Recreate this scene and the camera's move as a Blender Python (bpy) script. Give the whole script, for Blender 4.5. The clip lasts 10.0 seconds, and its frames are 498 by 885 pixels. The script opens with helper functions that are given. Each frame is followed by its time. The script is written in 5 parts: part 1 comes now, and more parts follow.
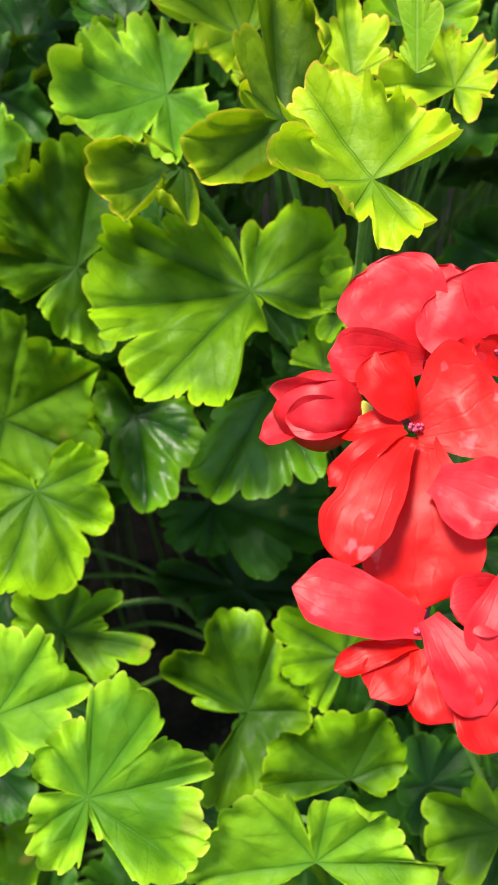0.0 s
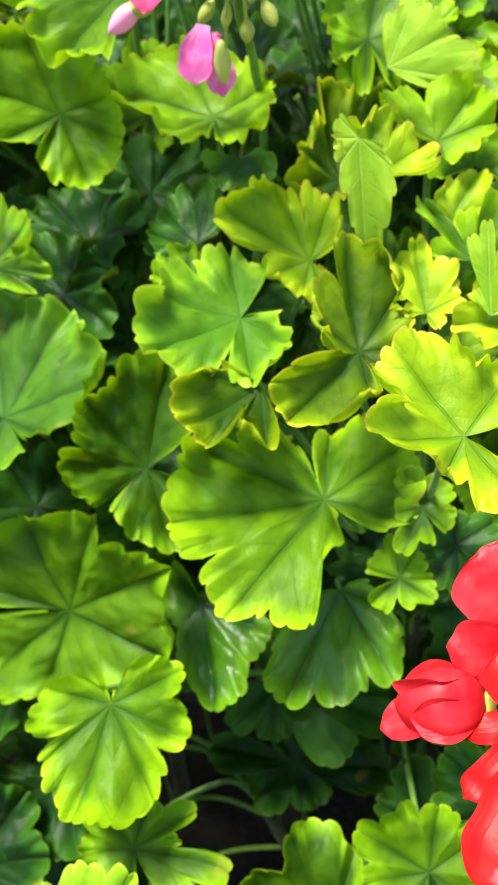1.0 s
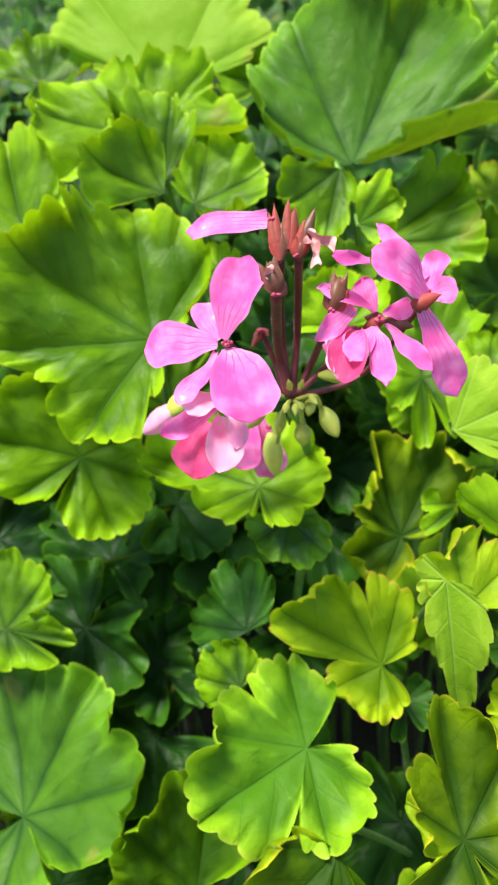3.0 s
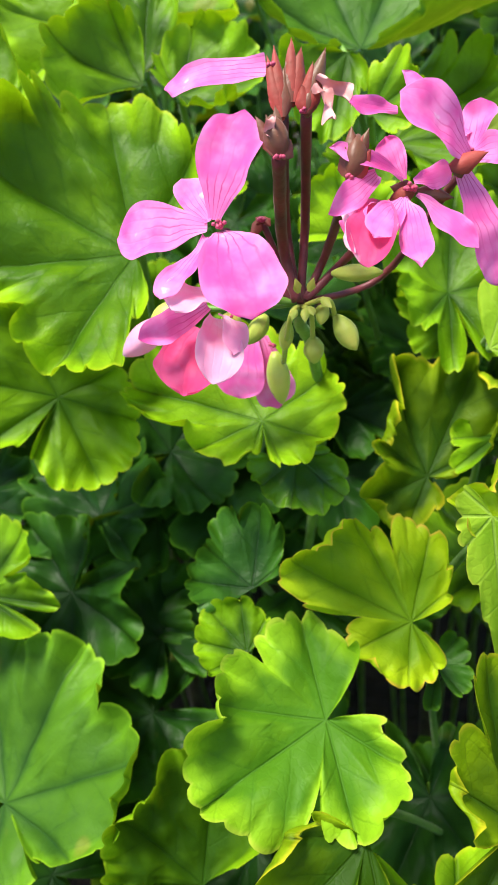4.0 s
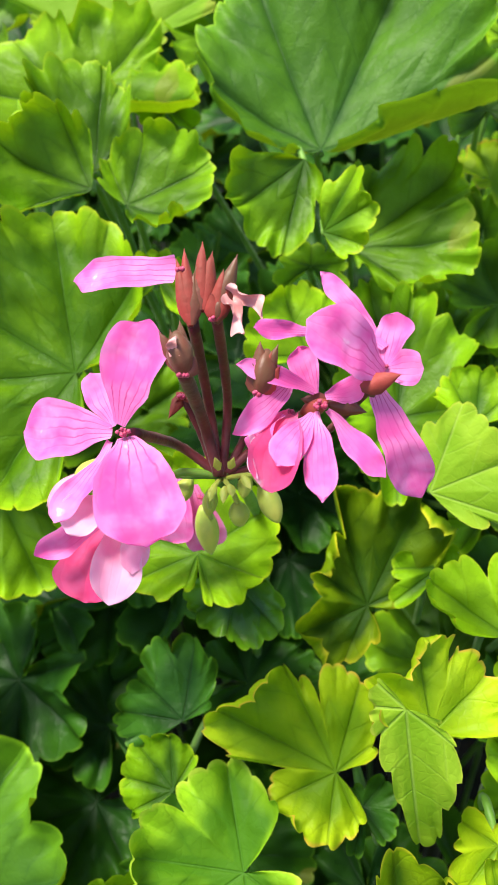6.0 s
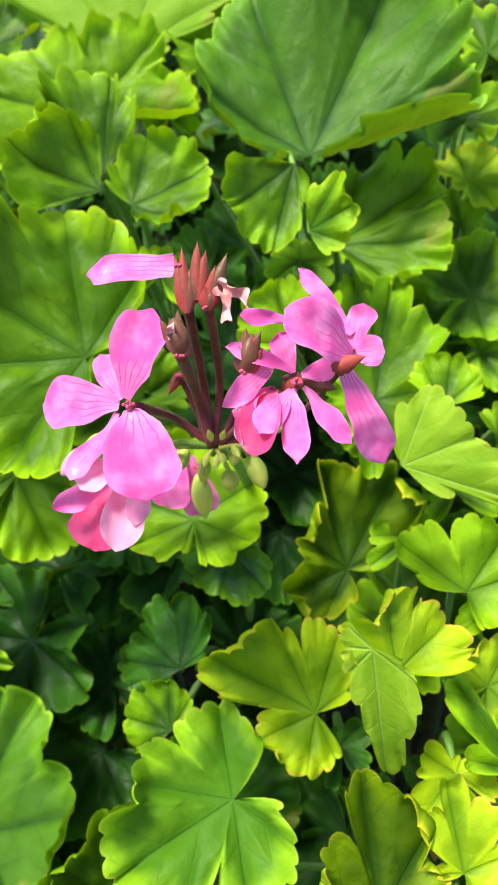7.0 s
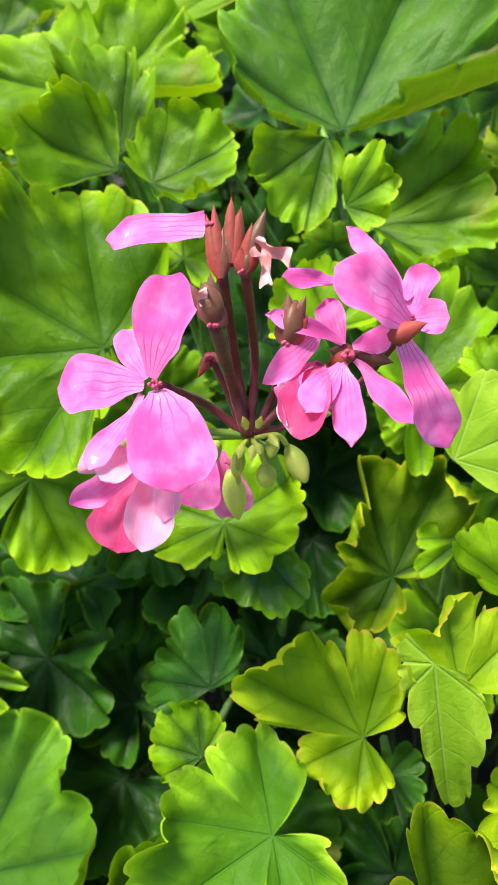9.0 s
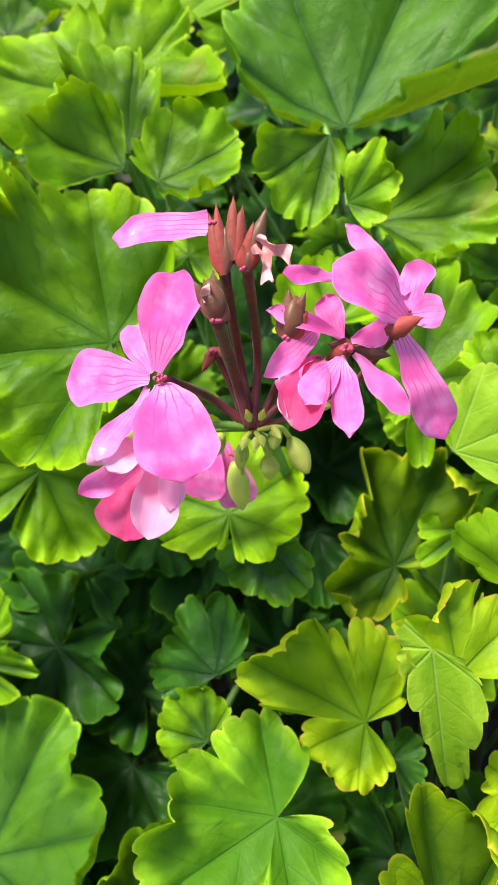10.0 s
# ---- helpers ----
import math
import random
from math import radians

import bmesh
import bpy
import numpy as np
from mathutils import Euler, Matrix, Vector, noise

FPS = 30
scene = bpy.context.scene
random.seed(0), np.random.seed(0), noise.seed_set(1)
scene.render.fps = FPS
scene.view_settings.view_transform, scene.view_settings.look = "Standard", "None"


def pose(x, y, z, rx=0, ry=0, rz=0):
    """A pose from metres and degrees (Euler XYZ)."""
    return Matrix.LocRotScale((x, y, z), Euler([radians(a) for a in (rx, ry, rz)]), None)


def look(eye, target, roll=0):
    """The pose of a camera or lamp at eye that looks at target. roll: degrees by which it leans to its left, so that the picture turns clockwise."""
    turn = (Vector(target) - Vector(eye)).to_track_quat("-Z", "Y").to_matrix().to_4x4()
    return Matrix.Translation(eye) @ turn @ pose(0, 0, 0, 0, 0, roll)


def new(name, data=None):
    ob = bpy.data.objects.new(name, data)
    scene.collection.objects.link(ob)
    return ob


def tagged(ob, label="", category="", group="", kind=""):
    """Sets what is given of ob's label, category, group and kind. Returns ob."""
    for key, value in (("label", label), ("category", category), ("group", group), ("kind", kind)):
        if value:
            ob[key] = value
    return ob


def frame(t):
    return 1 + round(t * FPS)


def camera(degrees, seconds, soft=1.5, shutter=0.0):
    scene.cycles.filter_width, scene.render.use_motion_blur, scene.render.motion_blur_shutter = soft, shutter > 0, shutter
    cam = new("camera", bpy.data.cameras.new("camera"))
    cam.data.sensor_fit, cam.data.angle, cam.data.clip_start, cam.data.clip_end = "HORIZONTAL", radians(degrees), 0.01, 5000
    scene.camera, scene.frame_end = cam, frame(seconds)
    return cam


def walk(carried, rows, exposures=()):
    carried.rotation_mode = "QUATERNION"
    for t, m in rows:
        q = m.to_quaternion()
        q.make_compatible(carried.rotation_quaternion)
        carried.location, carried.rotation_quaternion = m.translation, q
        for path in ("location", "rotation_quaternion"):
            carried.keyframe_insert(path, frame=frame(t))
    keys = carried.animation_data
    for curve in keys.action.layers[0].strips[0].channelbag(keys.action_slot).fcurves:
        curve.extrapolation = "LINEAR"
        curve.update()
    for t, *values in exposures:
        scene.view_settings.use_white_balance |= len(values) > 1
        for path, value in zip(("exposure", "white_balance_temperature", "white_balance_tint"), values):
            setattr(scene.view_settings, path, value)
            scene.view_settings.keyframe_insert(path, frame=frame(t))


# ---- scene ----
cam = camera(37.0, 10.0)
PATH = [
    (0, (0.0230, 0.0342, 0.7580), (-0.0008, 0.2398, 0.5408), -3.54),
    (0.5, (0.0115, 0.0449, 0.7693), (-0.0159, 0.2630, 0.5650), -4.40),
    (1, (0.0023, 0.0580, 0.7897), (-0.0271, 0.2883, 0.5997), -5.07),
    (1.5, (-0.0027, 0.0711, 0.8038), (-0.0332, 0.3095, 0.6242), -5.75),
    (2, (-0.0068, 0.1082, 0.8274), (-0.0385, 0.3512, 0.6542), -6.61),
    (2.5, (-0.0139, 0.1434, 0.8550), (-0.0413, 0.3886, 0.6843), -6.57),
    (2.7, (-0.0181, 0.1507, 0.8572), (-0.0437, 0.3980, 0.6894), -6.26),
    (3.8, (-0.0178, 0.1511, 0.8490), (-0.0452, 0.3943, 0.6754), -8.43),
    (4, (-0.0220, 0.1716, 0.8277), (-0.0488, 0.4125, 0.6509), -8.37),
    (4.5, (-0.0184, 0.2015, 0.8377), (-0.0447, 0.4402, 0.6580), -8.16),
    (5, (-0.0108, 0.2148, 0.8456), (-0.0385, 0.4509, 0.6626), -7.93),
    (5.5, (-0.0081, 0.2183, 0.8469), (-0.0359, 0.4517, 0.6605), -7.26),
    (5.7, (-0.0013, 0.2123, 0.8525), (-0.0320, 0.4451, 0.6657), -7.44),
    (6.8, (0.0006, 0.1894, 0.8657), (-0.0273, 0.4218, 0.6780), -6.48),
    (7, (0.0049, 0.1830, 0.8701), (-0.0265, 0.4134, 0.6806), -7.08),
    (7.5, (0.0048, 0.1661, 0.8862), (-0.0289, 0.3977, 0.6985), -7.69),
    (8, (-0.0012, 0.1637, 0.8671), (-0.0354, 0.3972, 0.6819), -7.98),
    (8.5, (-0.0002, 0.1835, 0.8640), (-0.0364, 0.4179, 0.6804), -8.39),
    (9, (-0.0028, 0.1941, 0.8528), (-0.0400, 0.4289, 0.6697), -8.59),
    (9.5, (-0.0012, 0.1964, 0.8542), (-0.0406, 0.4306, 0.6709), -9.00),
    (10, (-0.0010, 0.1901, 0.8550), (-0.0418, 0.4233, 0.6708), -9.31),
]
cam.data.dof.use_dof, cam.data.dof.focus_distance, cam.data.dof.aperture_fstop = True, 0.145, 40
EXPOSURES = [(0, 0.78), (0.5, 1.0), (1, 1.12), (2, 1.1), (2.5, 0.88), (3.8, 0.82), (5, 0.76), (7, 0.8), (10, 0.8)]
walk(cam, [(t, look(eye, target, roll)) for t, eye, target, roll in PATH], EXPOSURES)

# ---- light: open shade under a bright, slightly hazy sky ----
world = bpy.data.worlds.new("sky")
scene.world = world
world.use_nodes = True
wn = world.node_tree.nodes
sky = wn.new("ShaderNodeTexSky")
sky.sky_type, sky.sun_disc = "NISHITA", False
sky.sun_elevation, sky.sun_rotation = radians(74), radians(-97)
wn["Background"].inputs["Strength"].default_value = 0.15
world.node_tree.links.new(sky.outputs[0], wn["Background"].inputs["Color"])
sun = new("sun", bpy.data.lights.new("sun", "SUN"))
sun.data.energy, sun.data.angle, sun.data.color = 4.5, radians(16), (1.0, 0.95, 0.84)
sun.matrix_world = look((-0.8, 0.2, 3.6), (0, 0.3, 0.7))


# ---- materials ----
def shader(name):
    m = bpy.data.materials.new(name)
    m.use_nodes = True
    return m, m.node_tree, m.node_tree.nodes["Principled BSDF"]


def node(nt, kind, **settings):
    n = nt.nodes.new(kind)
    for key, value in settings.items():
        n.inputs[key.replace("_", " ")].default_value = value
    return n


def calc(nt, op, a, b=0.0, c=0.0, clamp=False):
    n = nt.nodes.new("ShaderNodeMath")
    n.operation, n.use_clamp = op, clamp
    for slot, value in zip(n.inputs, (a, b, c)):
        if isinstance(value, (int, float)):
            slot.default_value = value
        else:
            nt.links.new(value, slot)
    return n.outputs[0]


def blend(nt, factor, a, b):
    n = nt.nodes.new("ShaderNodeMix")
    n.data_type = "RGBA"
    for slot, value in ((n.inputs[0], factor), (n.inputs[6], a), (n.inputs[7], b)):
        if isinstance(value, (int, float)):
            slot.default_value = value
        elif isinstance(value, tuple):
            slot.default_value = (*value, 1)
        else:
            nt.links.new(value, slot)
    return n.outputs[2]


def ramp(nt, value, low, high):
    n = nt.nodes.new("ShaderNodeMapRange")
    n.interpolation_type = "SMOOTHSTEP"
    nt.links.new(value, n.inputs[0])
    n.inputs[1].default_value, n.inputs[2].default_value = low, high
    return n.outputs[0]


def grain(nt, scale, detail=3.0):
    coords = nt.nodes.new("ShaderNodeTexCoord")
    n = node(nt, "ShaderNodeTexNoise", Scale=scale, Detail=detail)
    nt.links.new(coords.outputs["Object"], n.inputs["Vector"])
    return n.outputs["Fac"]


def leaf_material(name, young, deep, vein, rim, rim_width, gloss, through_light, pale=0.0):
    """Geranium leaf: zoned darker heart and lighter margin, strengthened to paint in shade and lit edges; palmate veins
    with side veins, fine hairy sheen.
    """
    m, nt, bsdf = shader(name)
    at = nt.nodes.new("ShaderNodeAttribute")
    at.attribute_name = "vein"
    xyz = nt.nodes.new("ShaderNodeSeparateXYZ")
    nt.links.new(at.outputs["Vector"], xyz.inputs[0])
    along, aside, edge = xyz.outputs
    info = nt.nodes.new("ShaderNodeObjectInfo").outputs["Random"]
    patches, fine = grain(nt, 70, 4.0), grain(nt, 900, 2.0)
    side = calc(nt, "SUBTRACT", along, calc(nt, "MULTIPLY", aside, 0.9))
    side = calc(nt, "PINGPONG", calc(nt, "ADD", side, calc(nt, "MULTIPLY", calc(nt, "SUBTRACT", patches, 0.5), 0.5)), 0.525)
    side_line = calc(nt, "SUBTRACT", 1.0, ramp(nt, side, 0.0, 0.06))
    side_zone = calc(nt, "SUBTRACT", 1.0, ramp(nt, side, 0.0, 0.16))
    main_line = calc(nt, "SUBTRACT", 1.0, ramp(nt, aside, 0.01, 0.05))
    main_zone = calc(nt, "SUBTRACT", 1.0, ramp(nt, aside, 0.0, 0.3))
    margin = calc(nt, "SUBTRACT", 1.0, ramp(nt, calc(nt, "ADD", edge, calc(nt, "MULTIPLY", calc(nt, "SUBTRACT", patches, 0.5), 1.0)), 0.0, 1.15))
    zone = calc(nt, "MAXIMUM", main_zone, calc(nt, "MULTIPLY", side_zone, 0.22))
    tone = calc(nt, "ADD", calc(nt, "MULTIPLY", patches, 0.9), calc(nt, "MULTIPLY", calc(nt, "SUBTRACT", info, 0.5), 0.5))
    tone = calc(nt, "ADD", tone, calc(nt, "MULTIPLY", zone, 0.28 - pale))
    # extra darkness away from the margin: inner shade put into the colour
    tone = calc(nt, "ADD", tone, 0.30)
    tone = calc(nt, "SUBTRACT", tone, calc(nt, "MULTIPLY", margin, 0.95), 0.0, True)
    colour = blend(nt, tone, young, deep)
    line = calc(nt, "MAXIMUM", main_line, calc(nt, "MULTIPLY", side_line, 0.3))
    colour = blend(nt, calc(nt, "MULTIPLY", line, 0.40 if pale == 0 else 0.35), colour, vein)
    # pale rim colour, also standing in for the lit edge
    border = calc(nt, "SUBTRACT", 1.0, ramp(nt, edge, 0.0, rim_width))
    border = calc(nt, "MULTIPLY", border, ramp(nt, patches, 0.25, 0.55))
    colour = blend(nt, border, colour, rim)
    colour = blend(nt, calc(nt, "MULTIPLY", fine, 0.16), colour, deep)
    cells = nt.nodes.new("ShaderNodeTexVoronoi")
    cells.feature = "DISTANCE_TO_EDGE"
    cells.inputs["Scale"].default_value = 420
    nt.links.new(nt.nodes.new("ShaderNodeTexCoord").outputs["Object"], cells.inputs["Vector"])
    net = calc(nt, "SUBTRACT", 1.0, ramp(nt, cells.outputs["Distance"], 0.0, 0.14))
    colour = blend(nt, calc(nt, "MULTIPLY", net, 0.07 - 0.1 * pale), colour, deep)
    spots = ramp(nt, grain(nt, 45, 1.0), 0.72, 0.76)
    colour = blend(nt, calc(nt, "MULTIPLY", spots, 0.35), colour, (0.30, 0.24, 0.05))
    nt.links.new(colour, bsdf.inputs["Base Color"])
    rough = calc(nt, "ADD", gloss, calc(nt, "MULTIPLY", patches, 0.25))
    nt.links.new(rough, bsdf.inputs["Roughness"])
    bsdf.inputs["Specular IOR Level"].default_value = 0.4 if gloss < 0.3 else 0.17
    height = calc(nt, "SUBTRACT", calc(nt, "MULTIPLY", fine, 0.12), calc(nt, "MULTIPLY", line, 0.7))
    height = calc(nt, "ADD", height, calc(nt, "SUBTRACT", calc(nt, "MULTIPLY", grain(nt, 260, 2.0), 1.0), calc(nt, "MULTIPLY", net, 0.1)))
    bump = node(nt, "ShaderNodeBump", Strength=0.55, Distance=0.0006)
    nt.links.new(height, bump.inputs["Height"])
    nt.links.new(bump.outputs[0], bsdf.inputs["Normal"])
    tl = nt.nodes.new("ShaderNodeBsdfTranslucent")
    nt.links.new(blend(nt, 0.35, colour, (0.46, 0.62, 0.0)), tl.inputs["Color"])
    nt.links.new(bump.outputs[0], tl.inputs["Normal"])
    mix = nt.nodes.new("ShaderNodeMixShader")
    mix.inputs[0].default_value = through_light
    nt.links.new(bsdf.outputs[0], mix.inputs[1])
    nt.links.new(tl.outputs[0], mix.inputs[2])
    nt.links.new(mix.outputs[0], nt.nodes["Material Output"].inputs["Surface"])
    return m


FRESH = leaf_material("leaf_fresh", (0.31, 0.56, 0.006), (0.052, 0.140, 0.002), (0.035, 0.11, 0.006), (0.50, 0.64, 0.014), 0.15, 0.36, 0.32)
YOUNG = leaf_material("leaf_young", (0.48, 0.66, 0.010), (0.15, 0.29, 0.004), (0.07, 0.15, 0.006), (0.80, 0.50, 0.06), 0.12, 0.38, 0.36)
GREEN = leaf_material("leaf_green", (0.21, 0.42, 0.005), (0.030, 0.088, 0.002), (0.016, 0.060, 0.004), (0.38, 0.56, 0.014), 0.15, 0.36, 0.28)
DRY = leaf_material("leaf_dry", (0.30, 0.17, 0.06), (0.09, 0.045, 0.02), (0.35, 0.22, 0.1), (0.35, 0.2, 0.08), 0.1, 0.6, 0.1)
# inside darkened to carry a cupped leaf's own shade; rim brightened as if lit
OLIVE = leaf_material("leaf_olive", (0.26, 0.40, 0.004), (0.026, 0.075, 0.002), (0.018, 0.05, 0.003), (0.80, 0.70, 0.03), 0.2, 0.42, 0.36)
BLUE = leaf_material("leaf_blue_green", (0.12, 0.285, 0.009), (0.020, 0.076, 0.009), (0.015, 0.065, 0.010), (0.30, 0.54, 0.016), 0.2, 0.40, 0.26)
# green darkened so that the shade inside the canopy sits in the colour
SHADE_DARK = leaf_material("leaf_shade_dark", (0.034, 0.12, 0.006), (0.007, 0.036, 0.004), (0.005, 0.022, 0.004), (0.10, 0.24, 0.01), 0.12, 0.36, 0.16)
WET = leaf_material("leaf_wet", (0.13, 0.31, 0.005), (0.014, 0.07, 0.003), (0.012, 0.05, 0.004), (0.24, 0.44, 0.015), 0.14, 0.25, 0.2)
PALE = leaf_material("leaf_pale", (0.33, 0.60, 0.016), (0.07, 0.20, 0.007), (0.05, 0.15, 0.015), (0.50, 0.64, 0.05), 0.18, 0.42, 0.3)
LIME = leaf_material("leaf_underside", (0.36, 0.56, 0.03), (0.20, 0.40, 0.012), (0.52, 0.66, 0.16), (0.56, 0.62, 0.06), 0.1, 0.48, 0.45, 0.22)


def stalk_material(name, one, two, rough=0.5):
    m, nt, bsdf = shader(name)
    colour = blend(nt, ramp(nt, grain(nt, 120, 4.0), 0.3, 0.7), one, two)
    nt.links.new(blend(nt, calc(nt, "MULTIPLY", grain(nt, 1500, 2.0), 0.3), colour, two), bsdf.inputs["Base Color"])
    bsdf.inputs["Roughness"].default_value = rough
    bump = node(nt, "ShaderNodeBump", Strength=0.4, Distance=0.0004)
    nt.links.new(grain(nt, 700, 3.0), bump.inputs["Height"])
    nt.links.new(bump.outputs[0], bsdf.inputs["Normal"])
    bsdf.inputs["Sheen Weight"].default_value = 0.1
    return m


PETIOLE = stalk_material("petiole", (0.17, 0.34, 0.03), (0.08, 0.20, 0.015))
STEM = stalk_material("woody_stem", (0.09, 0.09, 0.03), (0.05, 0.04, 0.02), 0.75)
RED_STALK = stalk_material("red_stalk", (0.19, 0.025, 0.028), (0.07, 0.010, 0.012))
SEPAL = stalk_material("sepal_red", (0.36, 0.028, 0.020), (0.17, 0.030, 0.010), 0.65)
SEPAL_DARK = stalk_material("sepal_brown", (0.17, 0.024, 0.015), (0.11, 0.055, 0.014))
BUD = stalk_material("bud_green", (0.56, 0.56, 0.07), (0.36, 0.45, 0.05))
WITHERED = stalk_material("withered_petal", (0.80, 0.42, 0.40), (0.62, 0.22, 0.20), 0.6)
ANTHER = stalk_material("anther", (0.62, 0.08, 0.20), (0.40, 0.03, 0.08))


def petal_material(name, base, light, dark, streak, through_light, rough, white=0.75):
    """Petal: fine veins fanning from the claw, paler towards it, with white specks for damage and painted sun
    highlights.
    """
    m, nt, bsdf = shader(name)
    at = nt.nodes.new("ShaderNodeAttribute")
    at.attribute_name = "vein"
    xyz = nt.nodes.new("ShaderNodeSeparateXYZ")
    nt.links.new(at.outputs["Vector"], xyz.inputs[0])
    along, across, edge = xyz.outputs
    soft, fine = grain(nt, 160, 3.0), grain(nt, 1200, 2.0)
    lines = calc(nt, "PINGPONG", calc(nt, "ADD", across, calc(nt, "MULTIPLY", soft, 0.30)), 0.11)
    lines = calc(nt, "SUBTRACT", 1.0, ramp(nt, lines, 0.0, 0.035))
    fade = calc(nt, "MULTIPLY", calc(nt, "SUBTRACT", 1.0, ramp(nt, along, 0.2, 0.8)), ramp(nt, soft, 0.3, 0.55))
    colour = blend(nt, ramp(nt, soft, 0.35, 0.7), base, light)
    colour = blend(nt, calc(nt, "MULTIPLY", calc(nt, "SUBTRACT", 1.0, ramp(nt, along, 0.0, 0.4)), 0.5), colour, light)
    colour = blend(nt, calc(nt, "MULTIPLY", calc(nt, "MULTIPLY", lines, fade), streak), colour, dark)
    colour = blend(nt, calc(nt, "MULTIPLY", calc(nt, "SUBTRACT", 1.0, ramp(nt, edge, 0.0, 0.25)), 0.45), colour, light)
    # white blotches: scars and sun glints, both painted into the colour
    specks = ramp(nt, grain(nt, 150, 3.0), 0.64, 0.72)
    colour = blend(nt, calc(nt, "MULTIPLY", specks, white), colour, (0.95, 0.80, 0.88))
    nt.links.new(colour, bsdf.inputs["Base Color"])
    nt.links.new(calc(nt, "ADD", rough, calc(nt, "MULTIPLY", soft, 0.25)), bsdf.inputs["Roughness"])
    bsdf.inputs["Specular IOR Level"].default_value = 0.28
    bump = node(nt, "ShaderNodeBump", Strength=0.35, Distance=0.0006)
    nt.links.new(calc(nt, "ADD", calc(nt, "MULTIPLY", soft, 1.2), calc(nt, "SUBTRACT", calc(nt, "MULTIPLY", fine, 0.1), calc(nt, "MULTIPLY", lines, 0.12))), bump.inputs["Height"])
    nt.links.new(bump.outputs[0], bsdf.inputs["Normal"])
    tl = nt.nodes.new("ShaderNodeBsdfTranslucent")
    nt.links.new(colour, tl.inputs["Color"])
    mix = nt.nodes.new("ShaderNodeMixShader")
    mix.inputs[0].default_value = through_light
    nt.links.new(bsdf.outputs[0], mix.inputs[1])
    nt.links.new(tl.outputs[0], mix.inputs[2])
    nt.links.new(mix.outputs[0], nt.nodes["Material Output"].inputs["Surface"])
    return m


PINK = petal_material("petal_pink", (0.90, 0.11, 0.43), (0.94, 0.29, 0.63), (0.66, 0.02, 0.20), 0.8, 0.35, 0.42)
PINK_DEEP = petal_material("petal_deep_pink", (0.84, 0.06, 0.22), (0.90, 0.14, 0.34), (0.6, 0.01, 0.12), 0.25, 0.35, 0.42)
PINK_LIGHT = petal_material("petal_light_pink", (0.93, 0.40, 0.60), (0.95, 0.60, 0.74), (0.85, 0.2, 0.42), 0.2, 0.35, 0.4)
SCARLET = petal_material("petal_scarlet", (0.66, 0.005, 0.004), (0.76, 0.014, 0.010), (0.55, 0.002, 0.003), 0.35, 0.3, 0.34, 0.12)
SCARLET_PINK = petal_material("petal_scarlet_pink", (0.64, 0.008, 0.016), (0.78, 0.034, 0.044), (0.60, 0.004, 0.010), 0.22, 0.3, 0.32, 0.08)


def soil_material():
    m, nt, bsdf = shader("soil")
    colour = blend(nt, ramp(nt, grain(nt, 30, 6.0), 0.35, 0.7), (0.012, 0.008, 0.005), (0.04, 0.027, 0.017))
    nt.links.new(blend(nt, ramp(nt, grain(nt, 200, 3.0), 0.55, 0.8), colour, (0.07, 0.05, 0.03)), bsdf.inputs["Base Color"])
    bsdf.inputs["Roughness"].default_value = 0.95
    bump = node(nt, "ShaderNodeBump", Strength=0.9, Distance=0.01)
    nt.links.new(grain(nt, 90, 6.0), bump.inputs["Height"])
    nt.links.new(bump.outputs[0], bsdf.inputs["Normal"])
    return m


SOIL = soil_material()


# ---- shapes ----
def mesh_object(name, verts, faces, material, parent=None, label="", vein=None):
    me = bpy.data.meshes.new(name)
    me.from_pydata(verts, [], faces)
    me.polygons.foreach_set("use_smooth", [True] * len(me.polygons))
    if vein is not None:
        me.attributes.new("vein", "FLOAT_VECTOR", "POINT").data.foreach_set("vector", np.asarray(vein, dtype=np.float32).ravel())
    me.materials.append(material)
    ob = new(name, me)
    ob.parent = parent
    return tagged(ob, label)


def tube(name, points, radii, material, parent, label="", sides=8):
    """A round stalk through the points (a smooth curve), with a radius at each."""
    points = [Vector(p) for p in points]
    path, rad, n = [], [], len(points)
    for i in range(n - 1):
        p0, p1, p2, p3 = points[max(i - 1, 0)], points[i], points[i + 1], points[min(i + 2, n - 1)]
        steps = 6
        for k in range(steps + (i == n - 2)):
            t = k / steps
            path.append(0.5 * (2 * p1 + (p2 - p0) * t + (2 * p0 - 5 * p1 + 4 * p2 - p3) * t * t + (3 * p1 - p0 - 3 * p2 + p3) * t ** 3))
            rad.append(radii[i] * (1 - t) + radii[i + 1] * t)
    verts, faces = [], []
    up = Vector((0.3, 0.8, 0.5))
    for i, p in enumerate(path):
        d = (path[min(i + 1, len(path) - 1)] - path[max(i - 1, 0)]).normalized()
        a = d.cross(up).normalized()
        b = d.cross(a)
        for k in range(sides):
            w = 2 * math.pi * k / sides
            verts.append(p + (a * math.cos(w) + b * math.sin(w)) * rad[i] * (1 + 0.06 * math.sin(3 * i + 2 * k)))
    for i in range(len(path) - 1):
        for k in range(sides):
            q = (k + 1) % sides
            faces.append((i * sides + k, i * sides + q, (i + 1) * sides + q, (i + 1) * sides + k))
    faces.append(tuple(range(sides))[::-1])
    faces.append(tuple((len(path) - 1) * sides + k for k in range(sides)))
    return mesh_object(name, verts, faces, material, parent, label)


# ---- the bed and its plants ----
GROUND_Z = 0.22


